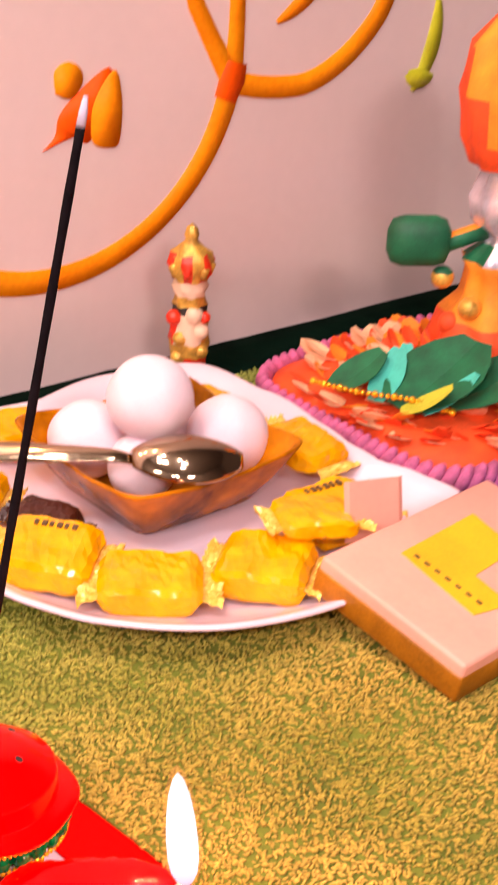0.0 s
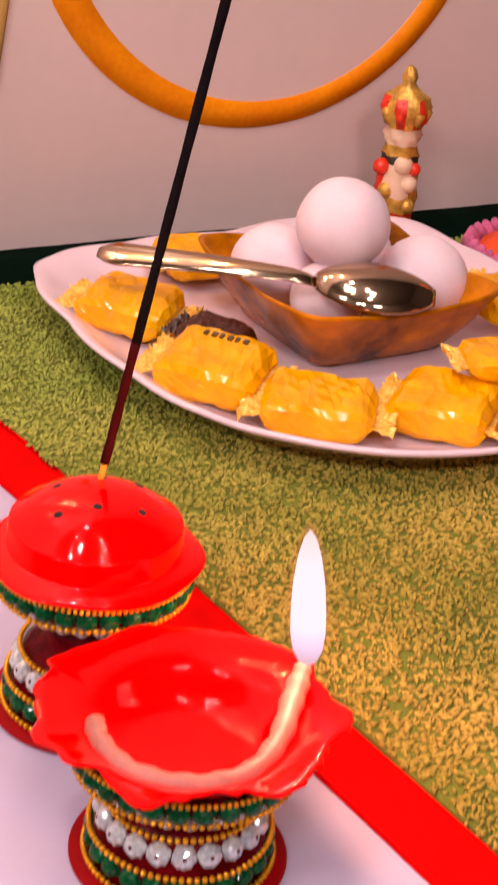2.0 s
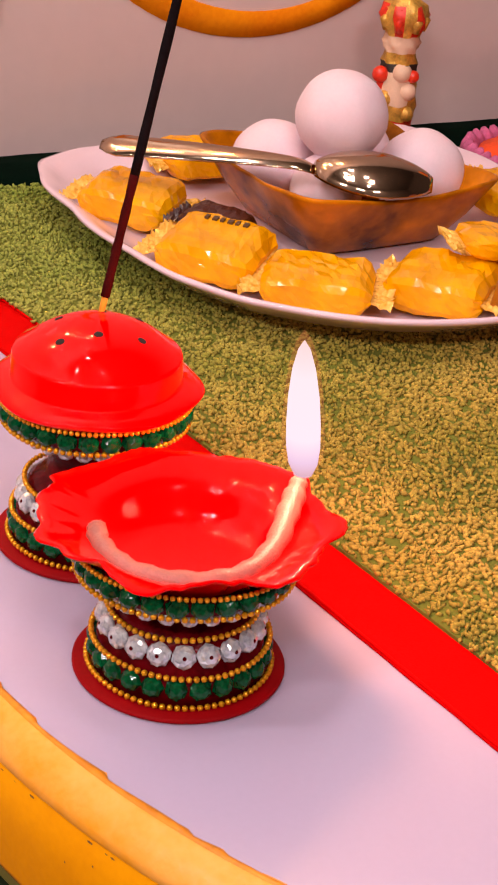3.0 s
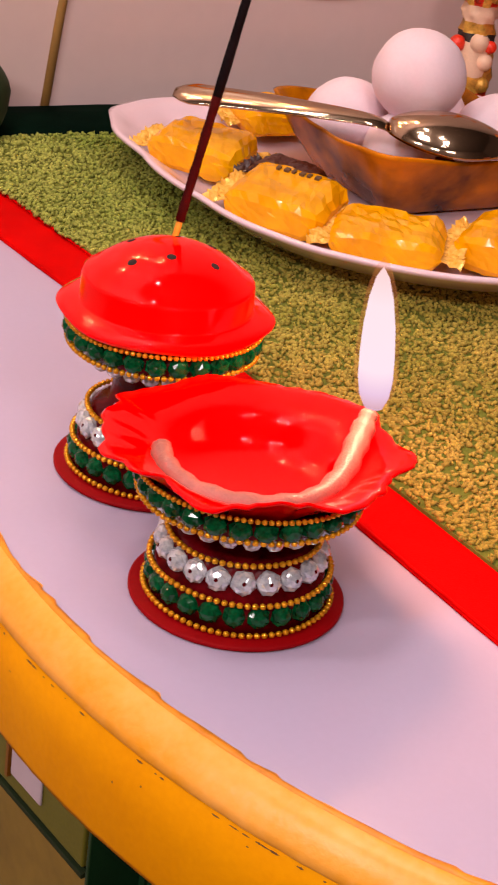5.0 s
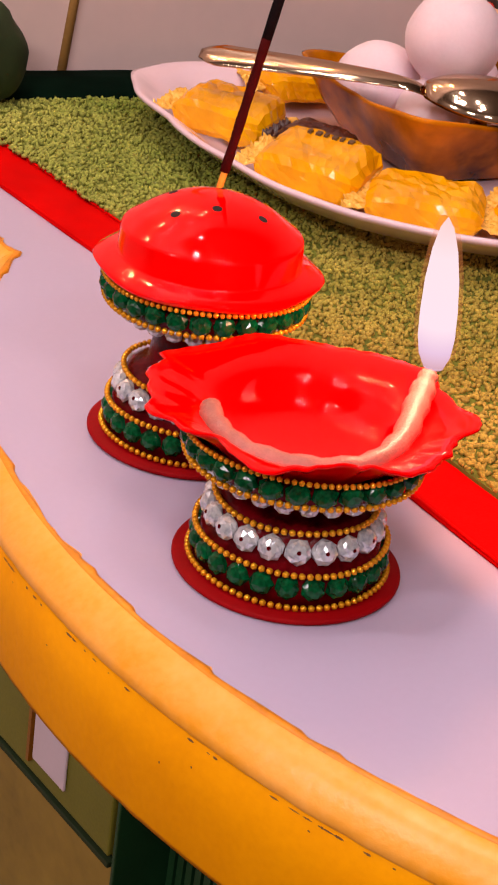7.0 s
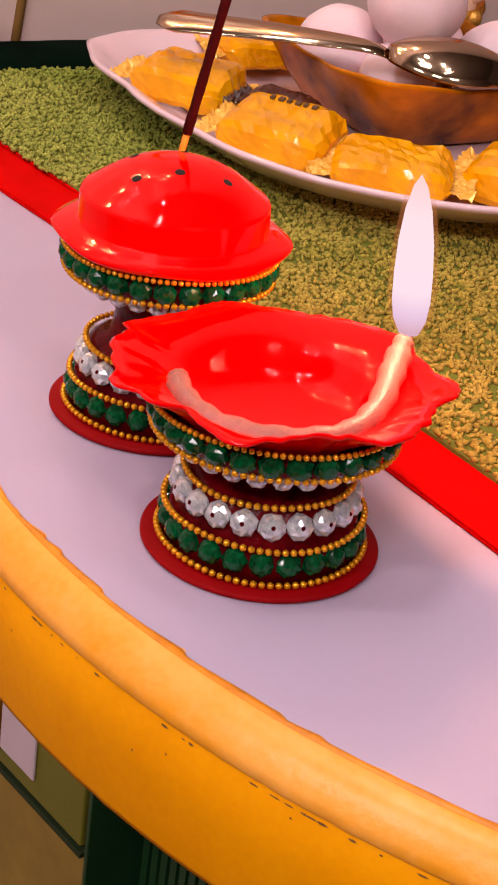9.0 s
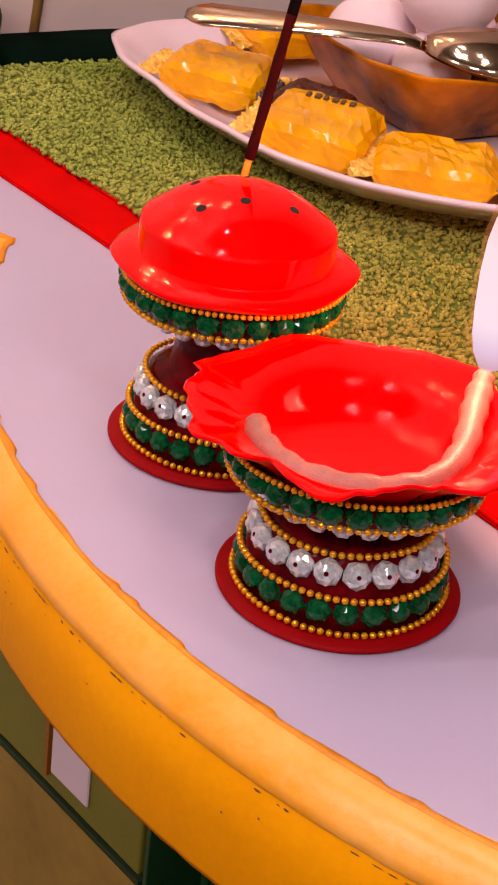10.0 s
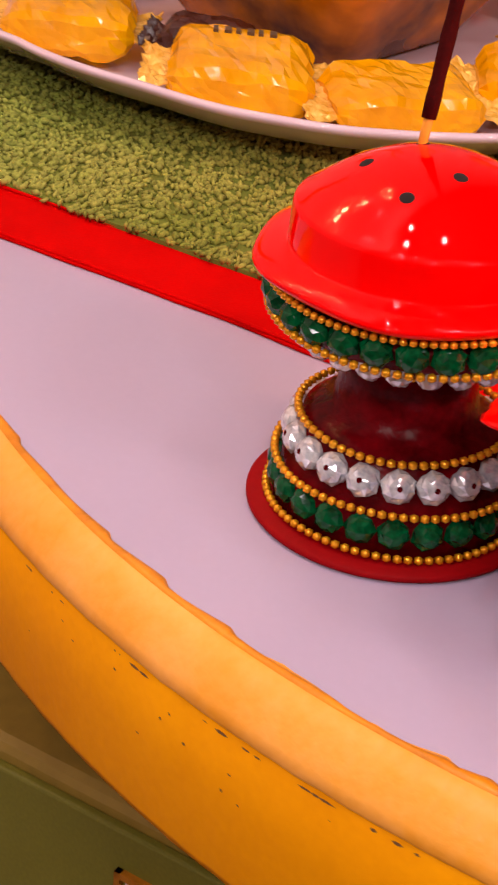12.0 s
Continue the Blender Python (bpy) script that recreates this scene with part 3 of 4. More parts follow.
def gold_chain(parent, r, z, ball=0.00092, wob=0.0):
    count = int(2 * math.pi * r / (ball * 2.02))
    bm = bmesh.new()
    for k in range(count):
        a = 2 * math.pi * k / count
        m = Matrix.Translation((r * math.cos(a), r * math.sin(a), z + 0.00025 * math.sin(3 * a + r * 900)))
        bmesh.ops.create_icosphere(bm, subdivisions=1, radius=ball, matrix=m)
    return part("gold_ball_chain", bm, M_GOLD, parent, "gold ball chain")


def stand(parent, seed, lift=0.0, flare=1.0):
    """lift: how much taller the waist is; flare: how much wider the cup is."""
    rng = random.Random(seed)
    q = lift
    part("base_disc", lathe([(0, 0.0004), (0.0272, 0.0004), (0.0275, 0.0008), (0.0275, 0.0014), (0.0270, 0.0018), (0, 0.0018)], 72), M_DISC, parent, "dark red round base card")
    part("body", lathe([(0, 0.0018), (0.0226, 0.0018), (0.0214, 0.0105), (0.0196, 0.0125), (0.0184, 0.0185), (0.0160, 0.0200), (0.0134, 0.0212), (0.0124, 0.0225 + q * 0.5), (0.0136, 0.0238 + q), (0.0185 * flare, 0.0260 + q), (0.0224 * flare, 0.0288 + q), (0.0244 * flare, 0.0306 + q), (0.0250 * flare, 0.0345 + q), (0.0228, 0.0345 + q), (0.0205, 0.0312 + q), (0.0130, 0.0288 + q), (0, 0.0288 + q)], 64), M_WAIST, parent, "dark maroon lacquered hourglass body")
    gold_chain(parent, 0.0239, 0.0030)
    bead_ring(parent, "green_bead", ME_GREEN, 0.0217, 0.0067, 23, 8, rng.random(), rng)
    gold_chain(parent, 0.0229, 0.0107)
    bead_ring(parent, "crystal_bead", ME_CRYSTAL, 0.0197, 0.0150, 20, 20, rng.random(), rng)
    gold_chain(parent, 0.0193, 0.0194)
    gold_chain(parent, 0.0162, 0.0248 + q, 0.0008)
    bead_ring(parent, "crystal_bead", ME_SMALL, 0.0216 * flare, 0.0278 + q, 26, -40, rng.random(), rng)
    gold_chain(parent, 0.0264 * flare, 0.0306 + q)
    bead_ring(parent, "green_bead", ME_GREEN, 0.0254 * flare, 0.0334 + q, int(27 * flare), -12, rng.random(), rng)
    gold_chain(parent, 0.0271 * flare, 0.0368 + q, 0.0008)


# reach of the bowl's scalloped lip round its axis, in degrees and millimetres
PETALS = ((0, 39.5), (8, 41.0), (22, 37.0), (33, 36.5), (45, 41.0), (60, 40.0), (75, 41.5), (90, 40.0), (101, 38.8), (115, 40.8), (130, 38.8), (146, 40.4), (157, 41.2), (165, 36.8), (173, 39.0), (185, 37.6), (192, 36.6), (206, 39.6), (216, 36.2), (226, 37.6), (236, 32.6), (247, 36.4), (258, 41.0), (270, 34.6), (281, 32.4), (295, 33.6), (307, 37.8), (319, 37.2), (332, 35.2), (345, 34.6), (360, 39.5))


def diya():
    t = tagged(empty("diya_lamp"), "lit red flower-shaped oil lamp on a beaded stand", "oil lamp")
    stand(t, 11, 0.0, 1.05)
    def wavy(a, r, z, i):
        k = min(1.0, max(0.0, (r - 0.026) / 0.012))
        deg = math.degrees(a) % 360
        for (a0, r0), (a1, r1) in zip(PETALS, PETALS[1:]):
            if a0 <= deg <= a1:
                f = (deg - a0) / (a1 - a0)
                out = 37.7 + 0.80 * (r0 + (r1 - r0) * f * f * (3 - 2 * f) - 37.7)
        tooth = 0.0014 * noise.noise((math.cos(a) * 12, math.sin(a) * 12, 3.0))
        return r + k * (out * 0.001 + tooth - 0.0377), z + k * (0.0008 * math.cos(a * 6 + 1.0) - 0.0016 * math.sin(a) + 0.05 * (out * 0.001 - 0.0377))

    prof = [(0.0, 0.0290), (0.0135, 0.0292), (0.0205, 0.0318), (0.0245, 0.0348), (0.0296, 0.0386), (0.0345, 0.0408), (0.0372, 0.0417), (0.0377, 0.0422), (0.0371, 0.0427), (0.0340, 0.0421), (0.0294, 0.0406), (0.0262, 0.0392), (0.0232, 0.0374), (0.0212, 0.0345), (0.0180, 0.0318), (0.0135, 0.0306), (0.0, 0.0302)]
    part("bowl", lathe(prof, 240, wob=wavy), M_RED, t, "glossy red scalloped bowl").location = (0.0, 0.0010, 0.0)
    path = smooth_path([(0.0270, 0.0212, 0.0478), (0.0262, 0.0186, 0.0446), (0.0244, 0.0110, 0.0408), (0.0214, -0.003, 0.0382), (0.0146, -0.0145, 0.0370), (0.002, -0.0196, 0.0366), (-0.0116, -0.0172, 0.0368), (-0.0200, -0.0096, 0.0382), (-0.0224, -0.0030, 0.0394)], 6)
    part("wick", tube([Vector(p) for p in path], [0.0014 + 0.0017 * min(1, i / 9) - 0.0005 * min(1, max(0, i - 12) / 12) + 0.0003 * math.sin(i * 1.7) for i in range(len(path))], 10), M_WICK, t, "oil-soaked cream cotton wick")
    part("wick_tip", tube([(0.0268, 0.0210, 0.0460), (0.0270, 0.0212, 0.0485), (0.0267, 0.0213, 0.0505)], [0.0013, 0.0011, 0.0004], 8), M_CHAR, t, "charred wick tip")
    flame = lathe([(0, 0.0462), (0.0024, 0.0472), (0.0038, 0.0505), (0.0044, 0.0550), (0.0044, 0.0615), (0.0040, 0.0690), (0.0030, 0.0765), (0.0016, 0.0818), (0, 0.0845)], 24)
    for v in flame.verts:
        v.co.x += 0.0274 - 0.08 * (v.co.z - 0.046)
        v.co.y += 0.0212
    fl = part("flame", flame, M_FLAME, t, "bright pinkish white candle flame")
    fl.visible_shadow = False
    # added shell a little wider than the flame: its painted orange glow
    halo_shell = lathe([(0, 0.0470), (0.0032, 0.0482), (0.0050, 0.0520), (0.0056, 0.0565), (0.0054, 0.0630), (0.0049, 0.0705), (0.0037, 0.0785), (0.0020, 0.0842), (0, 0.0872)], 24)
    for v in halo_shell.verts:
        v.co.x += 0.0274 - 0.08 * (v.co.z - 0.046)
        v.co.y += 0.0212
    ma = part("flame_halo", halo_shell, M_HALO, t, "faint orange glow shell around the flame")
    ma.visible_shadow = False
    return t


diya()


def incense_holder():
    t = tagged(empty("incense_holder", -0.0315, 0.0600, 0.0), "red domed incense holder with holes on a beaded stand", "incense holder")
    stand(t, 23, 0.0094)

    def brim(a, r, z, i):
        k = min(1.0, max(0.0, (r - 0.025) / 0.006))
        return r + k * 0.0005 * math.cos(6 * a), z + k * 0.0004 * math.cos(5 * a + 1)

    prof = [(0.0, 0.0450), (0.025, 0.0464), (0.0280, 0.0474), (0.0295, 0.0486), (0.0298, 0.0492), (0.0294, 0.0497), (0.0266, 0.0508), (0.0243, 0.0514), (0.0240, 0.0516), (0.0239, 0.0520), (0.0236, 0.0580), (0.0234, 0.0587), (0.0228, 0.0592), (0.0222, 0.0595), (0.0200, 0.0612), (0.0160, 0.0640), (0.0110, 0.0664), (0.006, 0.0678), (0.0, 0.0682)]
    part("dome", lathe(prof, 96, wob=brim), M_RED, t, "glossy red dome with small holes")
    crown = prof[-6:][::-1]
    for hx, hy in ((0.0, 0.0072), (0.0010, -0.0080), (-0.0090, -0.0105), (0.0125, -0.0050), (-0.0115, 0.0030), (0.0100, 0.0100)):
        r = math.hypot(hx, hy)
        for (r0, z0), (r1, z1) in zip(crown, crown[1:]):
            if r0 <= r <= r1:
                z, slope = z0 + (z1 - z0) * (r - r0) / (r1 - r0), math.atan2(z0 - z1, r1 - r0)
        hole = part("hole", lathe([(0, 0.0002), (0.0010, 0.0002), (0.0013, 0.0), (0.0013, -0.0012), (0, -0.0012)], 14), M_HOLE, t, "dark round vent hole")
        hole.matrix_basis = Matrix.Translation((hx, hy, z)) @ Matrix.Rotation(math.atan2(hy, hx), 4, "Z") @ Matrix.Rotation(slope, 4, "Y")
    return t


incense_holder()


STICK_BASE = (-0.0318, 0.0669, 0.0675)
STICK_DIR = Vector((0.1764, 0.1300, 1.0)).normalized()
STICK_LEN = 0.180


def incense_stick():
    b, d = Vector(STICK_BASE), Vector(STICK_DIR)
    t = tagged(empty("incense_stick", *b), "dark burning incense stick leaning in the holder", "incense stick")
    part("splint", tube([d * -0.006, d * 0.003, d * 0.008], [0.0008, 0.0009, 0.0008], 8), M_BAMBOO, t, "orange bamboo splint")
    low = [d * (0.0045 + 0.035 * k / 10) for k in range(11)]
    part("lower_rod", tube(low, [0.0013 + 0.0001 * math.sin(k * 2.1) for k in range(11)], 10), M_STICK_LOW, t, "maroon lower rod")
    up = [d * (0.0395 + (STICK_LEN - 0.0395) * k / 24) for k in range(25)]
    part("upper_rod", tube(up, [0.00135 + 0.00008 * math.sin(k * 1.3) for k in range(25)], 10), M_STICK, t, "blackish upper rod")
    part("ash_tip", tube([d * STICK_LEN, d * (STICK_LEN + 0.004), d * (STICK_LEN + 0.008)], [0.0013, 0.0012, 0.0006], 8), M_ASH, t, "pale ash tip")
    return t


incense_stick()


# ---------- plate and food ----------
PLATE = Vector((0.040, 0.320, 0.0))


RIM = ((0, 0.116), (8, 0.100), (20, 0.094), (35, 0.095), (60, 0.108), (78, 0.128), (88, 0.126), (100, 0.114), (125, 0.0985), (150, 0.112), (165, 0.130), (173, 0.135), (182, 0.130), (200, 0.118), (223, 0.116), (241, 0.1216), (254, 0.125), (278, 0.128), (296, 0.128), (320, 0.128), (345, 0.134), (352, 0.132), (360, 0.116))


def plate():
    t = tagged(empty("square_plate", PLATE.x, PLATE.y, 0.0048), "white square china plate with rounded corners full of sweets", "plate")

    def square(a, r, z, i):
        deg = math.degrees(a) % 360
        for (a0, r0), (a1, r1) in zip(RIM, RIM[1:]):
            if a0 <= deg <= a1:
                f = (deg - a0) / (a1 - a0)
                f = f * f * (3 - 2 * f) * 0.5 + f * 0.5
                out = r0 + (r1 - r0) * f
        k = 0.0 if r < 0.03 else min(1.0, (r - 0.03) / 0.055)
        return r * (1 + k * (out / 0.0982 - 1)), z

    prof = [(0.0, 0.0), (0.070, 0.0), (0.076, 0.0010), (0.088, 0.0070), (0.0960, 0.0136), (0.0980, 0.0152), (0.0982, 0.0166), (0.0968, 0.0170), (0.092, 0.0136), (0.084, 0.0072), (0.076, 0.0036), (0.070, 0.0028), (0.0, 0.0028)]
    part("dish", lathe(prof, 180, wob=square), M_CHINA, t)
    return t


plate()


def candy(x, y, z, rz, length=0.047, width=0.026, height=0.013, rx=0, ry=0, seed=0, foil=None, name="wrapped_toffee", label="yellow foil wrapped toffee with crimped ends on the plate"):
    t = tagged(empty(name, x, y, z), label, "sweet", "sweets on the plate")
    t.matrix_basis = pose(x, y, z, rx, ry, rz)
    rng = random.Random(seed)
    bm = bmesh.new()
    nx, ny = 17, 24
    body = length * 0.36
    rows = []
    for i in range(nx + 1):
        u = -body + 2 * body * i / nx
        e = 1 - abs(u / body) ** 8
        row = []
        for k in range(ny):
            a = 2 * math.pi * k / ny
            c, s = math.cos(a), math.sin(a)
            sq = (abs(c) ** 8 + abs(s) ** 8) ** (-1 / 8)
            yy = width / 2 * c * sq * (0.72 + 0.28 * e)
            zz = height / 2 * s * sq * (0.30 + 0.70 * e)
            wr = 0.0012 * noise.noise((u * 90 + seed * 7, c * 1.4, s * 1.4)) - 0.0016 * abs(noise.noise((u * 95 + seed + c * 2.2, c * 1.8 + u * 60, s * 1.8))) + 0.0006
            jit = 0.00028
            row.append(bm.verts.new((u + rng.uniform(-jit, jit) * 2, yy * (1 + 14 * wr) + rng.uniform(-jit, jit), zz * 0.92 + height / 2 + wr + rng.uniform(-jit, jit))))
        rows.append(row)
    for a, b in zip(rows, rows[1:]):
        for k in range(ny):
            bm.faces.new((a[k], a[(k + 1) % ny], b[(k + 1) % ny], b[k]))
    bm.faces.new(rows[0])
    bm.faces.new(rows[-1])
    bmesh.ops.recalc_face_normals(bm, faces=bm.faces[:])
    part("wrapper", bm, foil or M_FOIL, t, smooth=False)
    for side in (-1, 1):
        bm = bmesh.new()
        grid = []
        for i in range(7):
            u = side * (body - 0.0006 + (length / 2 - body) * i / 6)
            row = []
            for j in range(17):
                v = -1 + j / 8
                zig = 0.0011 * (1 if (j % 2) else -1) * (i / 6)
                row.append(bm.verts.new((u + side * (0.0009 if j % 2 else 0) * (i == 6), v * width * (0.36 + 0.11 * i / 6), height * (0.50 + 0.10 * side * i / 6 * rng.uniform(-1, 1)) + zig)))
            grid.append(row)
        for a, b in zip(grid, grid[1:]):
            for j in range(16):
                bm.faces.new((a[j], a[j + 1], b[j + 1], b[j]))
        thick = bmesh.ops.extrude_face_region(bm, geom=bm.faces[:])
        for v in thick["geom"]:
            if isinstance(v, bmesh.types.BMVert):
                v.co.z -= 0.0004
        bmesh.ops.recalc_face_normals(bm, faces=bm.faces[:])
        part("crimped_end", bm, foil or M_CRIMP, t, "pale crimped foil end", smooth=False)
    return t


TOFFEES = (
    (-0.0500, 0.3080, 0.0110, -14, 0.054, 0.034, 0.015, 2, 3),
    (-0.0110, 0.2550, 0.0110, -16, 0.056, 0.038, 0.016, 3, 2),
    (0.0295, 0.2345, 0.0095, -4, 0.058, 0.032, 0.015, 3, 0),
    (0.0770, 0.2440, 0.0100, -20, 0.054, 0.036, 0.016, 3, -2),
    (0.1130, 0.2890, 0.0110, 24, 0.054, 0.036, 0.015, 2, -4),
    (0.1040, 0.3440, 0.0180, -48, 0.050, 0.030, 0.012, -6, 10),
    (-0.0280, 0.3720, 0.0120, 24, 0.048, 0.028, 0.013, 3, 0),
    (0.0640, 0.4080, 0.0100, 40, 0.046, 0.026, 0.010, 0, 0),
    (0.0990, 0.2640, 0.0250, 8, 0.046, 0.030, 0.009, -4, 3),
)
for i, (x, y, z, rz, ln, w, h, rx, ry) in enumerate(TOFFEES):
    c = candy(x, y, z, rz, ln, w, h, rx, ry, i + 1)
    if i in (1, 4):
        bm = bmesh.new()
        for k in range(6):
            box(bm, -0.009 + 0.0032 * k, -0.0076 + 0.0032 * k + 0.0006 * (k % 2), 0.009, 0.0122, h - 0.0010, h + 0.0007)
        part("print_mark", bm, M_BARS, c, "dark illegible print", smooth=False)["kind"] = "stuff"
candy(-0.0130, 0.2840, 0.0125, -24, 0.040, 0.022, 0.012, 0, 6, 37, M_CHOC, "chocolate_piece", "dark brown wrapped chocolate piece on the plate")


def brown_bowl():
    t = tagged(empty("square_brown_bowl", 0.0375, 0.3300, 0.0082, 33.5), "small square glossy brown bowl holding white sweets", "bowl")

    def square(a, r, z, i):
        n = 9.0
        k = (abs(math.cos(a)) ** n + abs(math.sin(a)) ** n) ** (-1 / n)
        flare = 1 + 0.05 * abs(math.sin(2 * a)) * (z / 0.026)
        return r * k * flare, z + 0.004 * abs(math.sin(2 * a)) ** 3 * (z / 0.026)

    prof = [(0.0, 0.0), (0.030, 0.0), (0.0325, 0.0012), (0.0400, 0.012), (0.0465, 0.0248), (0.0470, 0.0262), (0.0460, 0.0266), (0.0448, 0.0256), (0.0380, 0.012), (0.0310, 0.0030), (0.0, 0.0028)]
    part("shell", lathe(prof, 128, wob=square), M_BROWN, t, smooth=True)
    return t


brown_bowl()


def sweet_ball(x, y, z, r, seed):
    bm = bmesh.new()
    bmesh.ops.create_icosphere(bm, subdivisions=4, radius=r)
    for v in bm.verts:
        d = v.co.normalized()
        v.co = d * (r * (1 + 0.03 * noise.noise(d * 1.6 + Vector((seed, 0, 0))) + 0.006 * noise.noise(d * 7)))
        if v.co.z < -0.86 * r:
            v.co.z = -0.86 * r
    ob = part("milk_sweet_ball", bm, M_BALL)
    ob.location = (x, y, z)
    return tagged(ob, "round white spongy milk sweet heaped on the plate", "sweet", "white balls on the plate")


for i, (x, y, z, r) in enumerate(((0.0065, 0.3400, 0.0300, 0.0180), (0.0700, 0.3420, 0.0300, 0.0190), (0.0335, 0.3270, 0.0560, 0.0192), (0.0300, 0.3200, 0.0260, 0.0155), (0.0400, 0.3640, 0.0290, 0.0175))):
    sweet_ball(x, y, z, r, i)


def spoon():
    t = tagged(empty("steel_spoon"), "polished steel spoon lying face down over the sweets", "spoon")
    bm = bmesh.new()
    n, m = 18, 14
    rows = []
    for i in range(n + 1):
        t0 = i / n
        half = 0.0175 * math.sin(math.pi * (0.04 + 0.92 * t0)) ** 0.62
        row = []
        for j in range(m + 1):
            v = -1 + 2 * j / m
            row.append(bm.verts.new((-0.024 + 0.048 * t0, v * half, 0.0095 * (1 - v * v) * math.sin(math.pi * (0.04 + 0.92 * t0)) ** 0.5)))
        rows.append(row)
    for a, b in zip(rows, rows[1:]):
        for j in range(m):
            bm.faces.new((a[j], a[j + 1], b[j + 1], b[j]))
    thick = bmesh.ops.extrude_face_region(bm, geom=bm.faces[:])
    for v in thick["geom"]:
        if isinstance(v, bmesh.types.BMVert):
            v.co.z -= 0.0011
    bmesh.ops.recalc_face_normals(bm, faces=bm.faces[:])
    bowl = part("spoon_bowl", bm, M_STEEL, t)
    bowl.matrix_basis = pose(0.0480, 0.2975, 0.0405, 8, 4, 4)
    h = smooth_path([(0.0250, 0.2955, 0.0415), (0.014, 0.2950, 0.0440), (-0.02, 0.2990, 0.0435), (-0.064, 0.3090, 0.0400)], 8)
    part("handle", tube(h, [0.0025 + 0.0040 * (i / (len(h) - 1)) ** 1.2 - 0.004 * max(0, i / (len(h) - 1) - 0.93) / 0.07 for i in range(len(h))], 12, flat=0.22, roll=0.55), M_STEEL, t)
    return t


spoon()


def gift_box():
    t = tagged(empty("sweet_box"), "peach and yellow printed card box leaning on the plate rim", "box")
    t.matrix_basis = Matrix.Translation((0.1400, 0.1660, 0.0035)) @ Matrix.Rotation(math.radians(-51.5), 4, "Z") @ Matrix.Rotation(math.radians(11), 4, "Y")
    part("carton", box(bmesh.new(), -0.076, 0.0, 0.0, 0.105, 0.0, 0.018, 0.0016), M_PEACH, t, "peach glossy card carton")
    bm = box(bmesh.new(), -0.0765, 0.0004, -0.0006, 0.1054, 0.0, 0.0125, 0.0012)
    part("tray_edge", bm, M_BOXSIDE, t, "brown card tray edge")
    bm = prism(bmesh.new(), [(-0.060, 0.030), (-0.018, 0.026), (-0.014, 0.044), (-0.034, 0.046), (-0.036, 0.075), (-0.062, 0.078)], 0.0180, 0.0184)
    part("printed_panel", bm, M_YELLOW, t, "yellow printed panel", smooth=False)
    bm = bmesh.new()
    for k in range(7):
        box(bm, -0.056 + 0.0055 * k, -0.0535 + 0.0055 * k, 0.033, 0.0345, 0.0184, 0.0187)
    part("print_mark", bm, M_BARS, t, "row of small dark print", smooth=False)["kind"] = "stuff"
    return t


gift_box()


def paper_cup():
    bm = prism(bmesh.new(), [(-0.011, -0.0006), (0.011, -0.0006), (0.013, 0.0006), (-0.013, 0.0006)], 0, 0.026)
    ob = part("folded_card_flap", bm, M_PEACH, smooth=False)
    ob.matrix_basis = pose(0.125, 0.262, 0.020, -14, 0, 12)
    return tagged(ob, "pale peach folded card standing in the plate", "card")


paper_cup()


# ---------- figures and seat by the wall ----------
def small_figure():
    prof = [(0.0, 0.0), (0.0125, 0.0), (0.0130, 0.006), (0.0118, 0.010), (0.0100, 0.012), (0.0102, 0.020), (0.0122, 0.028), (0.0116, 0.036), (0.0096, 0.044), (0.0100, 0.048), (0.0086, 0.053), (0.0096, 0.055), (0.0104, 0.058), (0.0092, 0.061), (0.0126, 0.066), (0.0136, 0.071), (0.0116, 0.076), (0.0070, 0.079), (0.0035, 0.082), (0.0042, 0.085), (0.0028, 0.089), (0.0, 0.091)]

    def knob(a, r, z, i):
        return 0.84 * r * (1 + 0.13 * math.sin(6 * a + i * 1.7) * (1 if i > 3 else 0)), z

    bm = lathe(prof, 36, wob=knob)
    bm.faces.ensure_lookup_table()
    for f in bm.faces:
        c = f.calc_center_median()
        a = math.atan2(c.y, c.x)
        z = c.z
        if z < 0.017:
            f.material_index = 1
        elif 0.030 < z < 0.046 and -2.5 < a < -0.9:
            f.material_index = 3
        elif 0.031 < z < 0.043 and math.cos(a) < -0.75:
            f.material_index = 1
        elif 0.046 < z < 0.0505:
            f.material_index = 2
        elif 0.052 < z < 0.060:
            f.material_index = 3
        elif 0.062 < z < 0.075 and math.sin(a * 6) > 0.4:
            f.material_index = 1
    # arm discs, face and crown points in the same casting
    for x, y, z, r, m in ((-0.0085, -0.0045, 0.0420, 0.0042, 1), (0.0072, -0.0062, 0.0425, 0.0032, 1), (0.0016, -0.0065, 0.0440, 0.0050, 3), (0.0052, -0.0062, 0.0350, 0.0046, 3), (-0.0050, -0.0062, 0.0310, 0.0042, 0), (0.0058, -0.0064, 0.0240, 0.0040, 0), (-0.0060, -0.0058, 0.0200, 0.0040, 0)):
        made = bmesh.ops.create_icosphere(bm, subdivisions=2, radius=r, matrix=Matrix.Translation((x, y, z)))["verts"]
        for f in {f for v in made for f in v.link_faces}:
            f.material_index = m
    for k in range(7):
        a = 2 * math.pi * k / 7
        tube([(0.0088 * math.cos(a), 0.0088 * math.sin(a), 0.064), (0.0104 * math.cos(a), 0.0104 * math.sin(a), 0.069), (0.0092 * math.cos(a), 0.0092 * math.sin(a), 0.0745)], [0.0022, 0.0026, 0.0010], 7, bm, mat=k % 2)
    ob = part("figurine", bm, [M_GILT, M_FIGRED, M_FIGDARK, M_SKIN])
    ob.location = (0.0610, 0.4600, 0.0005)
    return tagged(ob, "small gilt and red crowned figurine standing by the wall", "figurine")


small_figure()
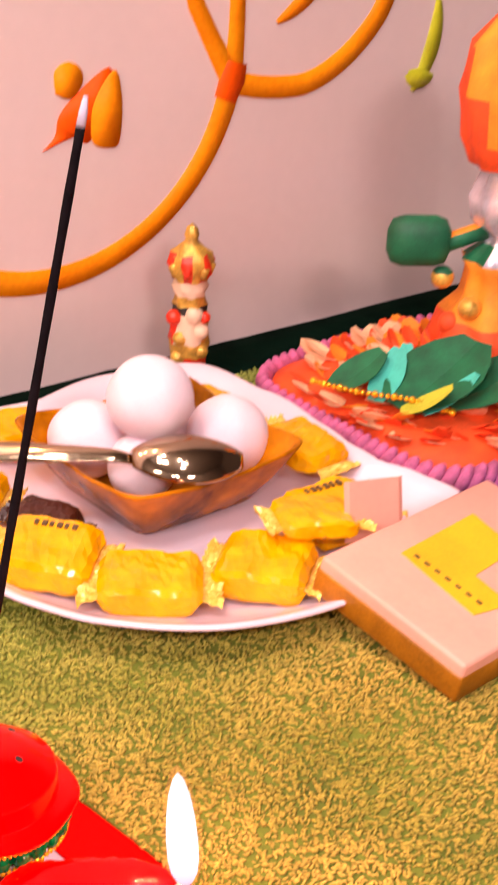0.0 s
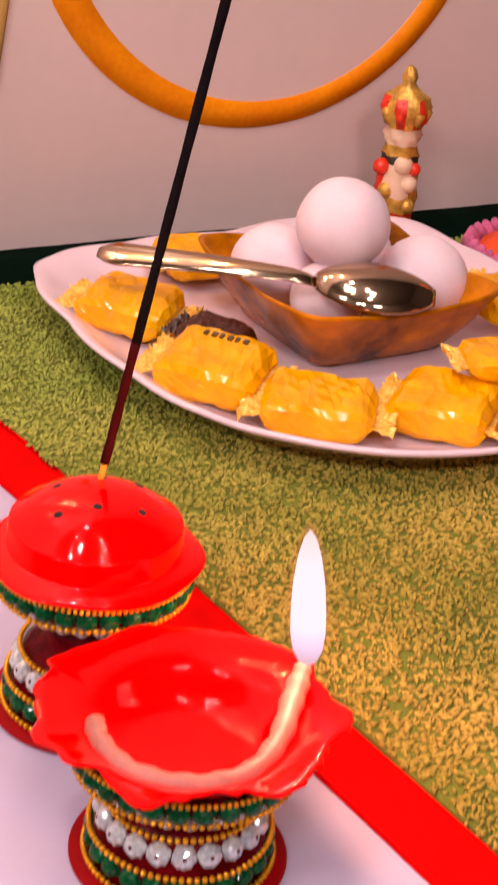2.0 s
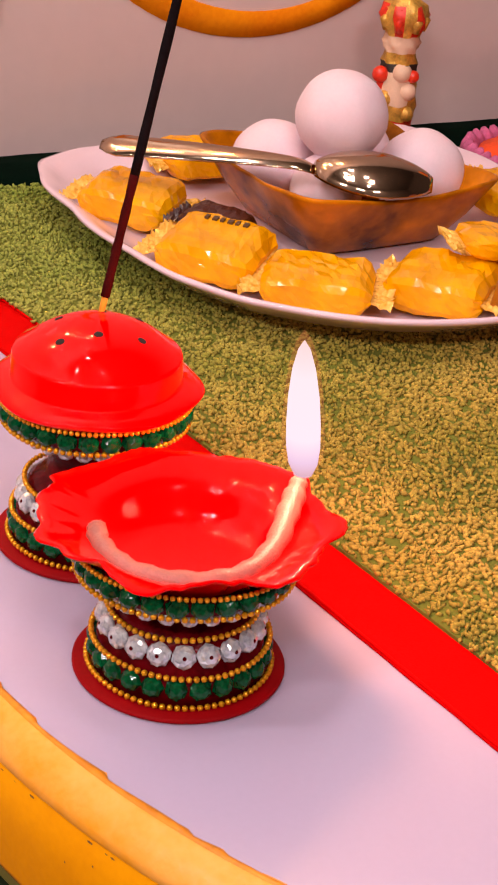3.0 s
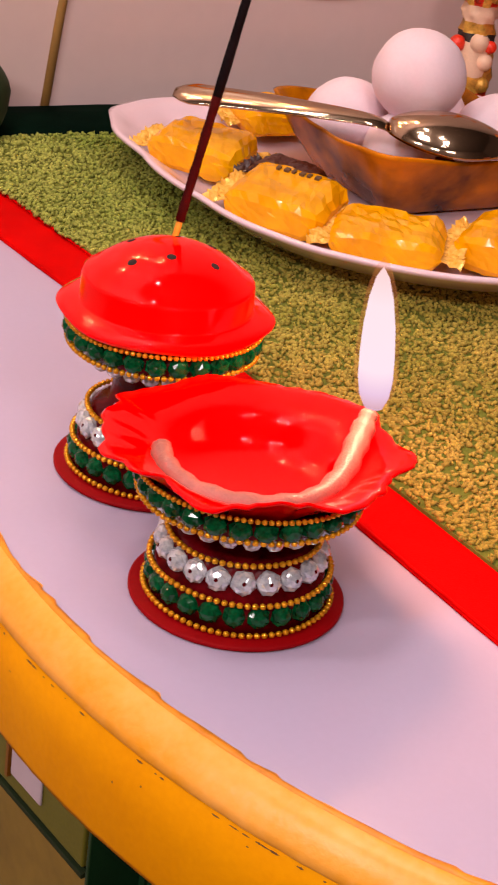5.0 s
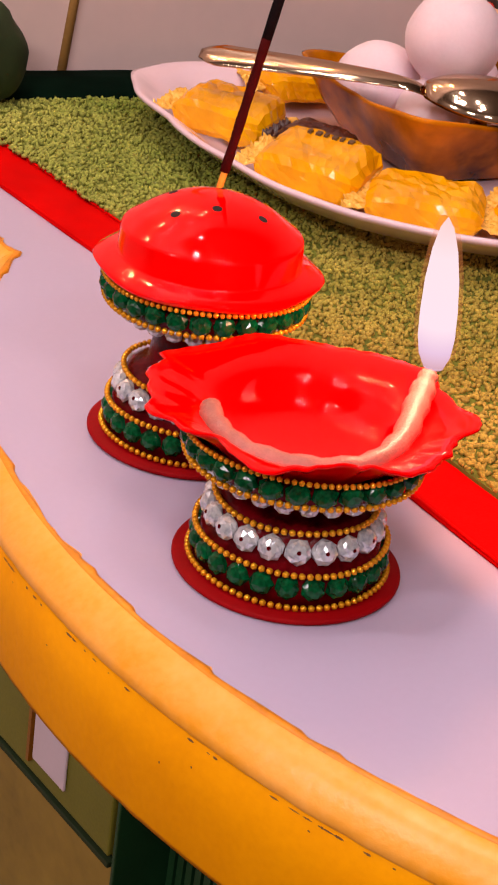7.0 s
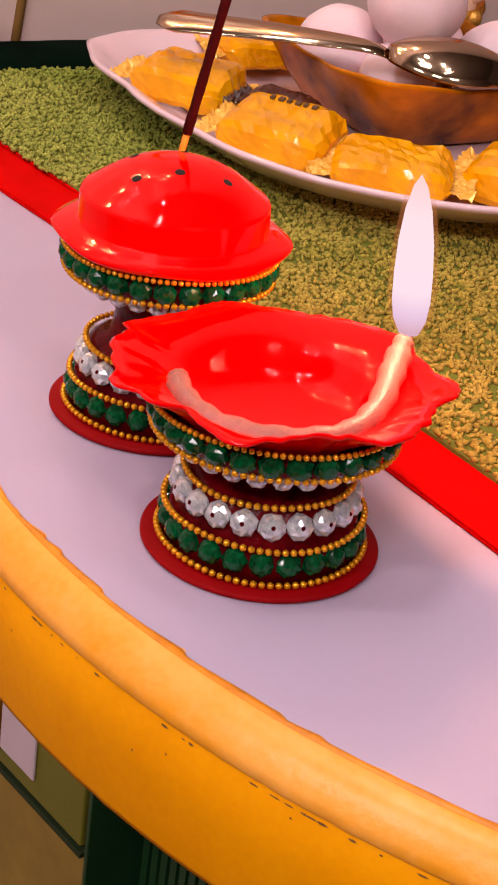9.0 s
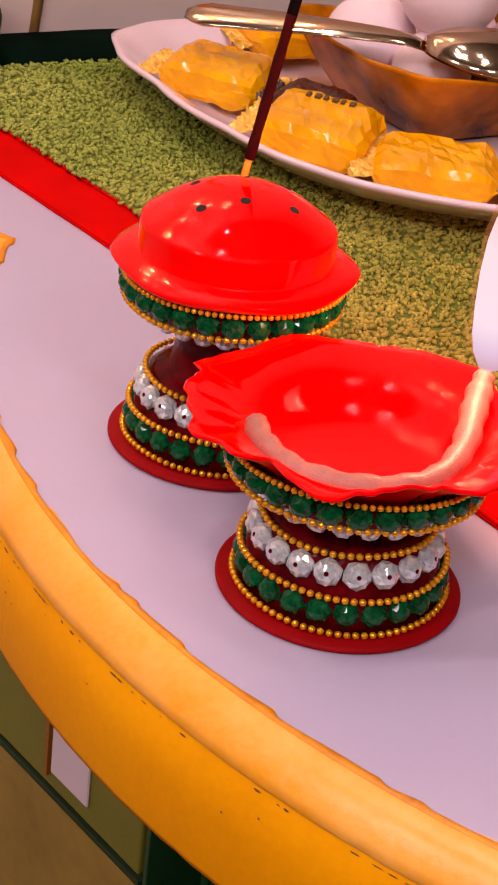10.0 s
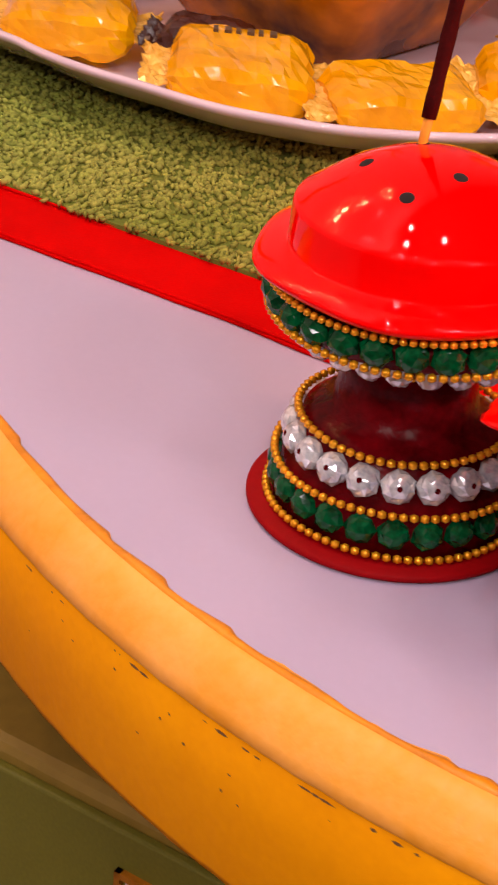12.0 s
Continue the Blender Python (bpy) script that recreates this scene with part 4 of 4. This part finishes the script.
SEAT = Vector((0.190, 0.419, 0.0))


def seat():
    t = tagged(empty("round_seat_cushion", SEAT.x, SEAT.y, 0.0048), "round cushion with twisted pink yarn edge under an idol", "cushion")

    def square(a, r, z, i):
        b = a - math.radians(33.7)
        return r * (abs(math.cos(b)) ** 5 + abs(math.sin(b)) ** 5) ** (-1 / 5), z

    part("pad", lathe([(0, 0.0), (0.066, 0.0), (0.074, 0.006), (0.072, 0.013), (0.060, 0.019), (0.04, 0.023), (0, 0.026)], 96, wob=square), M_REDPETAL, t, "red cloth pad")
    bm = bmesh.new()
    n = 92
    for k in range(n):
        a = 2 * math.pi * k / n
        r = square(a, 0.0765, 0, 0)[0]
        r2 = square(a + 0.01, 0.0765, 0, 0)[0]
        c = Vector((r * math.cos(a), r * math.sin(a), 0.0095))
        d = (Vector((r2 * math.cos(a + 0.01), r2 * math.sin(a + 0.01), 0.0095)) - c).normalized()
        tang = (d * 0.55 + Vector((0, 0, 1))).normalized()
        tube([c - tang * 0.0085, c - tang * 0.005, c, c + tang * 0.005, c + tang * 0.0085], [0.0014, 0.0032, 0.0040, 0.0032, 0.0014], 8, bm)
    part("yarn_edge", bm, M_PURPLE, t, "twisted pink purple yarn edge")
    return t


seat()


def petal_mesh(name, m, length, width, curl):
    bm = bmesh.new()
    rows = []
    for i in range(6):
        s = i / 5
        half = width * math.sin(math.pi * (0.12 + 0.80 * s)) ** 0.7
        rows.append([bm.verts.new((length * s, v * half, curl * s * s + 0.15 * half * v * v)) for v in (-1, 0, 1)])
    for a, b in zip(rows, rows[1:]):
        for j in range(2):
            bm.faces.new((a[j], a[j + 1], b[j + 1], b[j]))
    thick = bmesh.ops.extrude_face_region(bm, geom=bm.faces[:])
    for v in thick["geom"]:
        if isinstance(v, bmesh.types.BMVert):
            v.co.z -= 0.0005
    bmesh.ops.recalc_face_normals(bm, faces=bm.faces[:])
    me = bpy.data.meshes.new(name)
    bm.to_mesh(me)
    bm.free()
    me.materials.append(m)
    return me


def garland():
    t = tagged(empty("flower_garland", SEAT.x, SEAT.y, 0.020), "heap of peach, orange and red cloth petals on the cushion", "garland")
    rng = random.Random(8)
    kinds = [petal_mesh("petal", m, ln, w, 0.006) for m, ln, w in ((M_PEACHPETAL, 0.015, 0.0065), (M_PEACHPETAL, 0.012, 0.006), (M_REDPETAL, 0.011, 0.0045), (M_ORANGE, 0.013, 0.0055))]
    for k in range(280):
        a = rng.uniform(0, 2 * math.pi)
        r = rng.uniform(0.024, 0.070)
        ob = new("petal", kinds[rng.choice((0, 0, 1, 2, 2, 2, 3, 3))])
        ob.parent = t
        ob.matrix_basis = Matrix.Translation((r * math.cos(a), r * math.sin(a), 0.0090 - 0.22 * (r - 0.030) + rng.uniform(-0.002, 0.003))) @ Matrix.Rotation(a + rng.uniform(-0.9, 0.9), 4, "Z") @ Matrix.Rotation(rng.uniform(-0.30, 0.25), 4, "Y") @ Matrix.Rotation(rng.uniform(-0.5, 0.5), 4, "X")
    for (x, y, rz, m, ln, w, lab) in ((-0.064, -0.028, 20, M_GREENCLOTH, 0.030, 0.012, "emerald cloth leaf"), (-0.046, -0.044, 60, M_TEAL, 0.034, 0.008, "teal ribbon fold"), (-0.036, -0.052, 35, M_GREENCLOTH, 0.056, 0.024, "emerald cloth leaf"), (-0.012, -0.048, 12, M_GREENCLOTH, 0.046, 0.020, "emerald cloth leaf"), (-0.026, -0.058, 20, M_TEAL, 0.032, 0.006, "teal ribbon fold"), (-0.036, -0.056, -10, M_LIME, 0.026, 0.008, "lime cloth fold"), (-0.030, -0.036, 80, M_TEAL, 0.030, 0.006, "teal ribbon fold")):
        ob = new("leaf", petal_mesh("leaf", m, ln, w, 0.008))
        ob.parent = t
        ob["label"] = lab
        ob.matrix_basis = Matrix.Translation((x, y, 0.012)) @ Matrix.Rotation(math.radians(rz), 4, "Z") @ Matrix.Rotation(-0.25, 4, "Y")
    return t


garland()


def idol():
    prof = [(0.0, 0.0), (0.030, 0.0), (0.034, 0.010), (0.030, 0.022), (0.021, 0.032), (0.019, 0.046), (0.022, 0.052), (0.012, 0.060), (0.011, 0.064), (0.019, 0.072), (0.021, 0.084), (0.016, 0.096), (0.022, 0.100), (0.027, 0.112), (0.030, 0.135), (0.027, 0.158), (0.016, 0.172), (0.0, 0.177)]

    def fold(a, r, z, i):
        return r * (1 + 0.07 * math.sin(9 * a + z * 60)), z

    bm = lathe(prof, 54, wob=fold)
    for f in bm.faces:
        c = f.calc_center_median()
        a = math.atan2(c.y, c.x)
        f.material_index = 1 if c.z < 0.02 else 0 if c.z < 0.05 else 3 if c.z < 0.098 else (0 if math.sin(2 * a + c.z * 40) > 0.1 else 1)
    box(bm, -0.062, -0.030, -0.012, 0.006, 0.048, 0.074, 0.0078, mat=2)
    tube([(-0.036, -0.002, 0.058), (-0.012, 0.0, 0.066)], 0.005, 8, bm, mat=0)
    for x, y, z, m in ((-0.033, -0.006, 0.043, 4), (-0.020, -0.016, 0.030, 4), (-0.028, -0.010, 0.020, 1)):
        bmesh.ops.create_icosphere(bm, subdivisions=2, radius=0.006, matrix=Matrix.Translation((x, y, z)))
        for f in bm.faces[-80:]:
            f.material_index = m
    for f in bm.faces:
        c = f.calc_center_median()
        if c.x < -0.0275 and 0.045 < c.z < 0.076 or (c.x < -0.012 and c.y < 0.005 and 0.052 < c.z < 0.066):
            f.material_index = 2
    ob = part("idol", bm, [M_ORANGE, M_REDPETAL, M_GREENCLOTH, M_SILVER, M_GILT])
    ob.location = (0.218, 0.440, 0.030)
    return tagged(ob, "seated idol wrapped in orange and red cloth", "idol")


idol()


def bead_string():
    t = tagged(empty("gold_bead_string", 0.150, 0.425, 0.032), "gold bead string laid over the green cloth", "bead string")
    bm = bmesh.new()
    for k, q in enumerate(smooth_path([(-0.035, -0.040, 0.006), (-0.015, -0.048, 0.004), (0.010, -0.058, 0.004), (0.028, -0.066, 0.001)], 9)):
        bmesh.ops.create_icosphere(bm, subdivisions=1, radius=0.0015 if k % 3 else 0.0021, matrix=Matrix.Translation(q))
    part("bead_strand", bm, M_GOLD, t)["kind"] = "stuff"
    return t


bead_string()


def violet_cloth():
    bm = bmesh.new()
    rows = []
    for i in range(14):
        rows.append([bm.verts.new((0.05 * i / 13, 0.024 * j / 7, 0.004 + 0.0025 * math.sin(j * 1.4 + i * 0.3) + 0.0015 * math.sin(i * 1.1))) for j in range(8)])
    for a, b in zip(rows, rows[1:]):
        for j in range(7):
            bm.faces.new((a[j], a[j + 1], b[j + 1], b[j]))
    thick = bmesh.ops.extrude_face_region(bm, geom=bm.faces[:])
    for v in thick["geom"]:
        if isinstance(v, bmesh.types.BMVert):
            v.co.z -= 0.003
    bmesh.ops.recalc_face_normals(bm, faces=bm.faces[:])
    ob = part("violet_cloth", bm, M_BLUE)
    ob.matrix_basis = pose(0.178, 0.315, 0.005, 0, 0, -10)
    return tagged(ob, "crumpled violet blue cloth beside the plate", "cloth")


violet_cloth()


def green_bundle():
    bm = bmesh.new()
    bmesh.ops.create_icosphere(bm, subdivisions=4, radius=0.026)
    for v in bm.verts:
        d = v.co.normalized()
        v.co = d * 0.026 * (1 + 0.08 * noise.noise(d * 2.2) + 0.02 * noise.noise(d * 9))
        v.co.z = max(v.co.z, -0.014) + 0.014
    ob = part("green_pouch", bm, M_OLIVE)
    q = Vector((0, WALL_Y)) + wd * -0.212 + wn * 0.036
    ob.location = (q.x, q.y, 0.005)
    return tagged(ob, "dark olive green rounded pouch against the wall", "pouch")


green_bundle()


# ---------- beneath the table ----------
def cabinet():
    t = tagged(empty("low_cabinet"), "moss green and brown wooden cabinet below the table edge", "cabinet")
    t.matrix_basis = pose(-0.0715, 0.0935, -0.746, 0, 0, -48)
    part("body", box(bmesh.new(), -0.225, 0.049, 0.003, 0.30, 0.0, 0.645, 0.003), M_CABINET, t, smooth=False)
    part("front_panel", box(bmesh.new(), -0.225, 0.047, 0.0, 0.003, 0.597, 0.640, 0.0008), M_CABGREEN, t, "moss green drawer front", smooth=False)
    part("ledge", box(bmesh.new(), -0.225, 0.048, -0.0006, 0.003, 0.5935, 0.5955, 0.0003), M_OLIVE, t, "dark green ledge", smooth=False)
    # added sheet: the dark void beside the cabinet put into its colour
    part("void_sheet", box(bmesh.new(), 0.0492, 0.0510, 0.0, 0.30, 0.0, 0.643, 0.0004), M_CRATE, t, "dark green sheet for the void beside the cabinet", smooth=False)
    part("label_plate", box(bmesh.new(), 0.001, 0.021, -0.0012, 0.0, 0.604, 0.627, 0.0006), M_PLATE, t, "blank white label plate", smooth=False)
    fr = box(bmesh.new(), -0.0016, 0.0, -0.0018, 0.0, 0.602, 0.629)
    box(fr, -0.0016, 0.0235, -0.0018, 0.0, 0.6272, 0.629)
    part("plate_frame", fr, M_BOXSIDE, t, "thin yellowish plate frame", smooth=False)
    return t


cabinet()


def crate():
    t = tagged(empty("green_crate"), "dark green ribbed plastic crate below the table", "crate")
    t.matrix_basis = pose(-0.030, 0.060, -0.75, 0, 0, -48)
    part("body", box(bmesh.new(), 0.0, 0.40, 0.012, 0.26, 0.0, 0.640, 0.003), M_CRATE, t, smooth=False)
    for k in range(60):
        part("rib", box(bmesh.new(), 0.004 + 0.0045 * k, 0.0070 + 0.0045 * k, 0.008, 0.013, 0.560, 0.615), M_CRATE, t, smooth=False)
    part("rim", box(bmesh.new(), -0.002, 0.402, 0.004, 0.012, 0.618, 0.632, 0.002), M_CRATE, t, smooth=False)
    return t


crate()
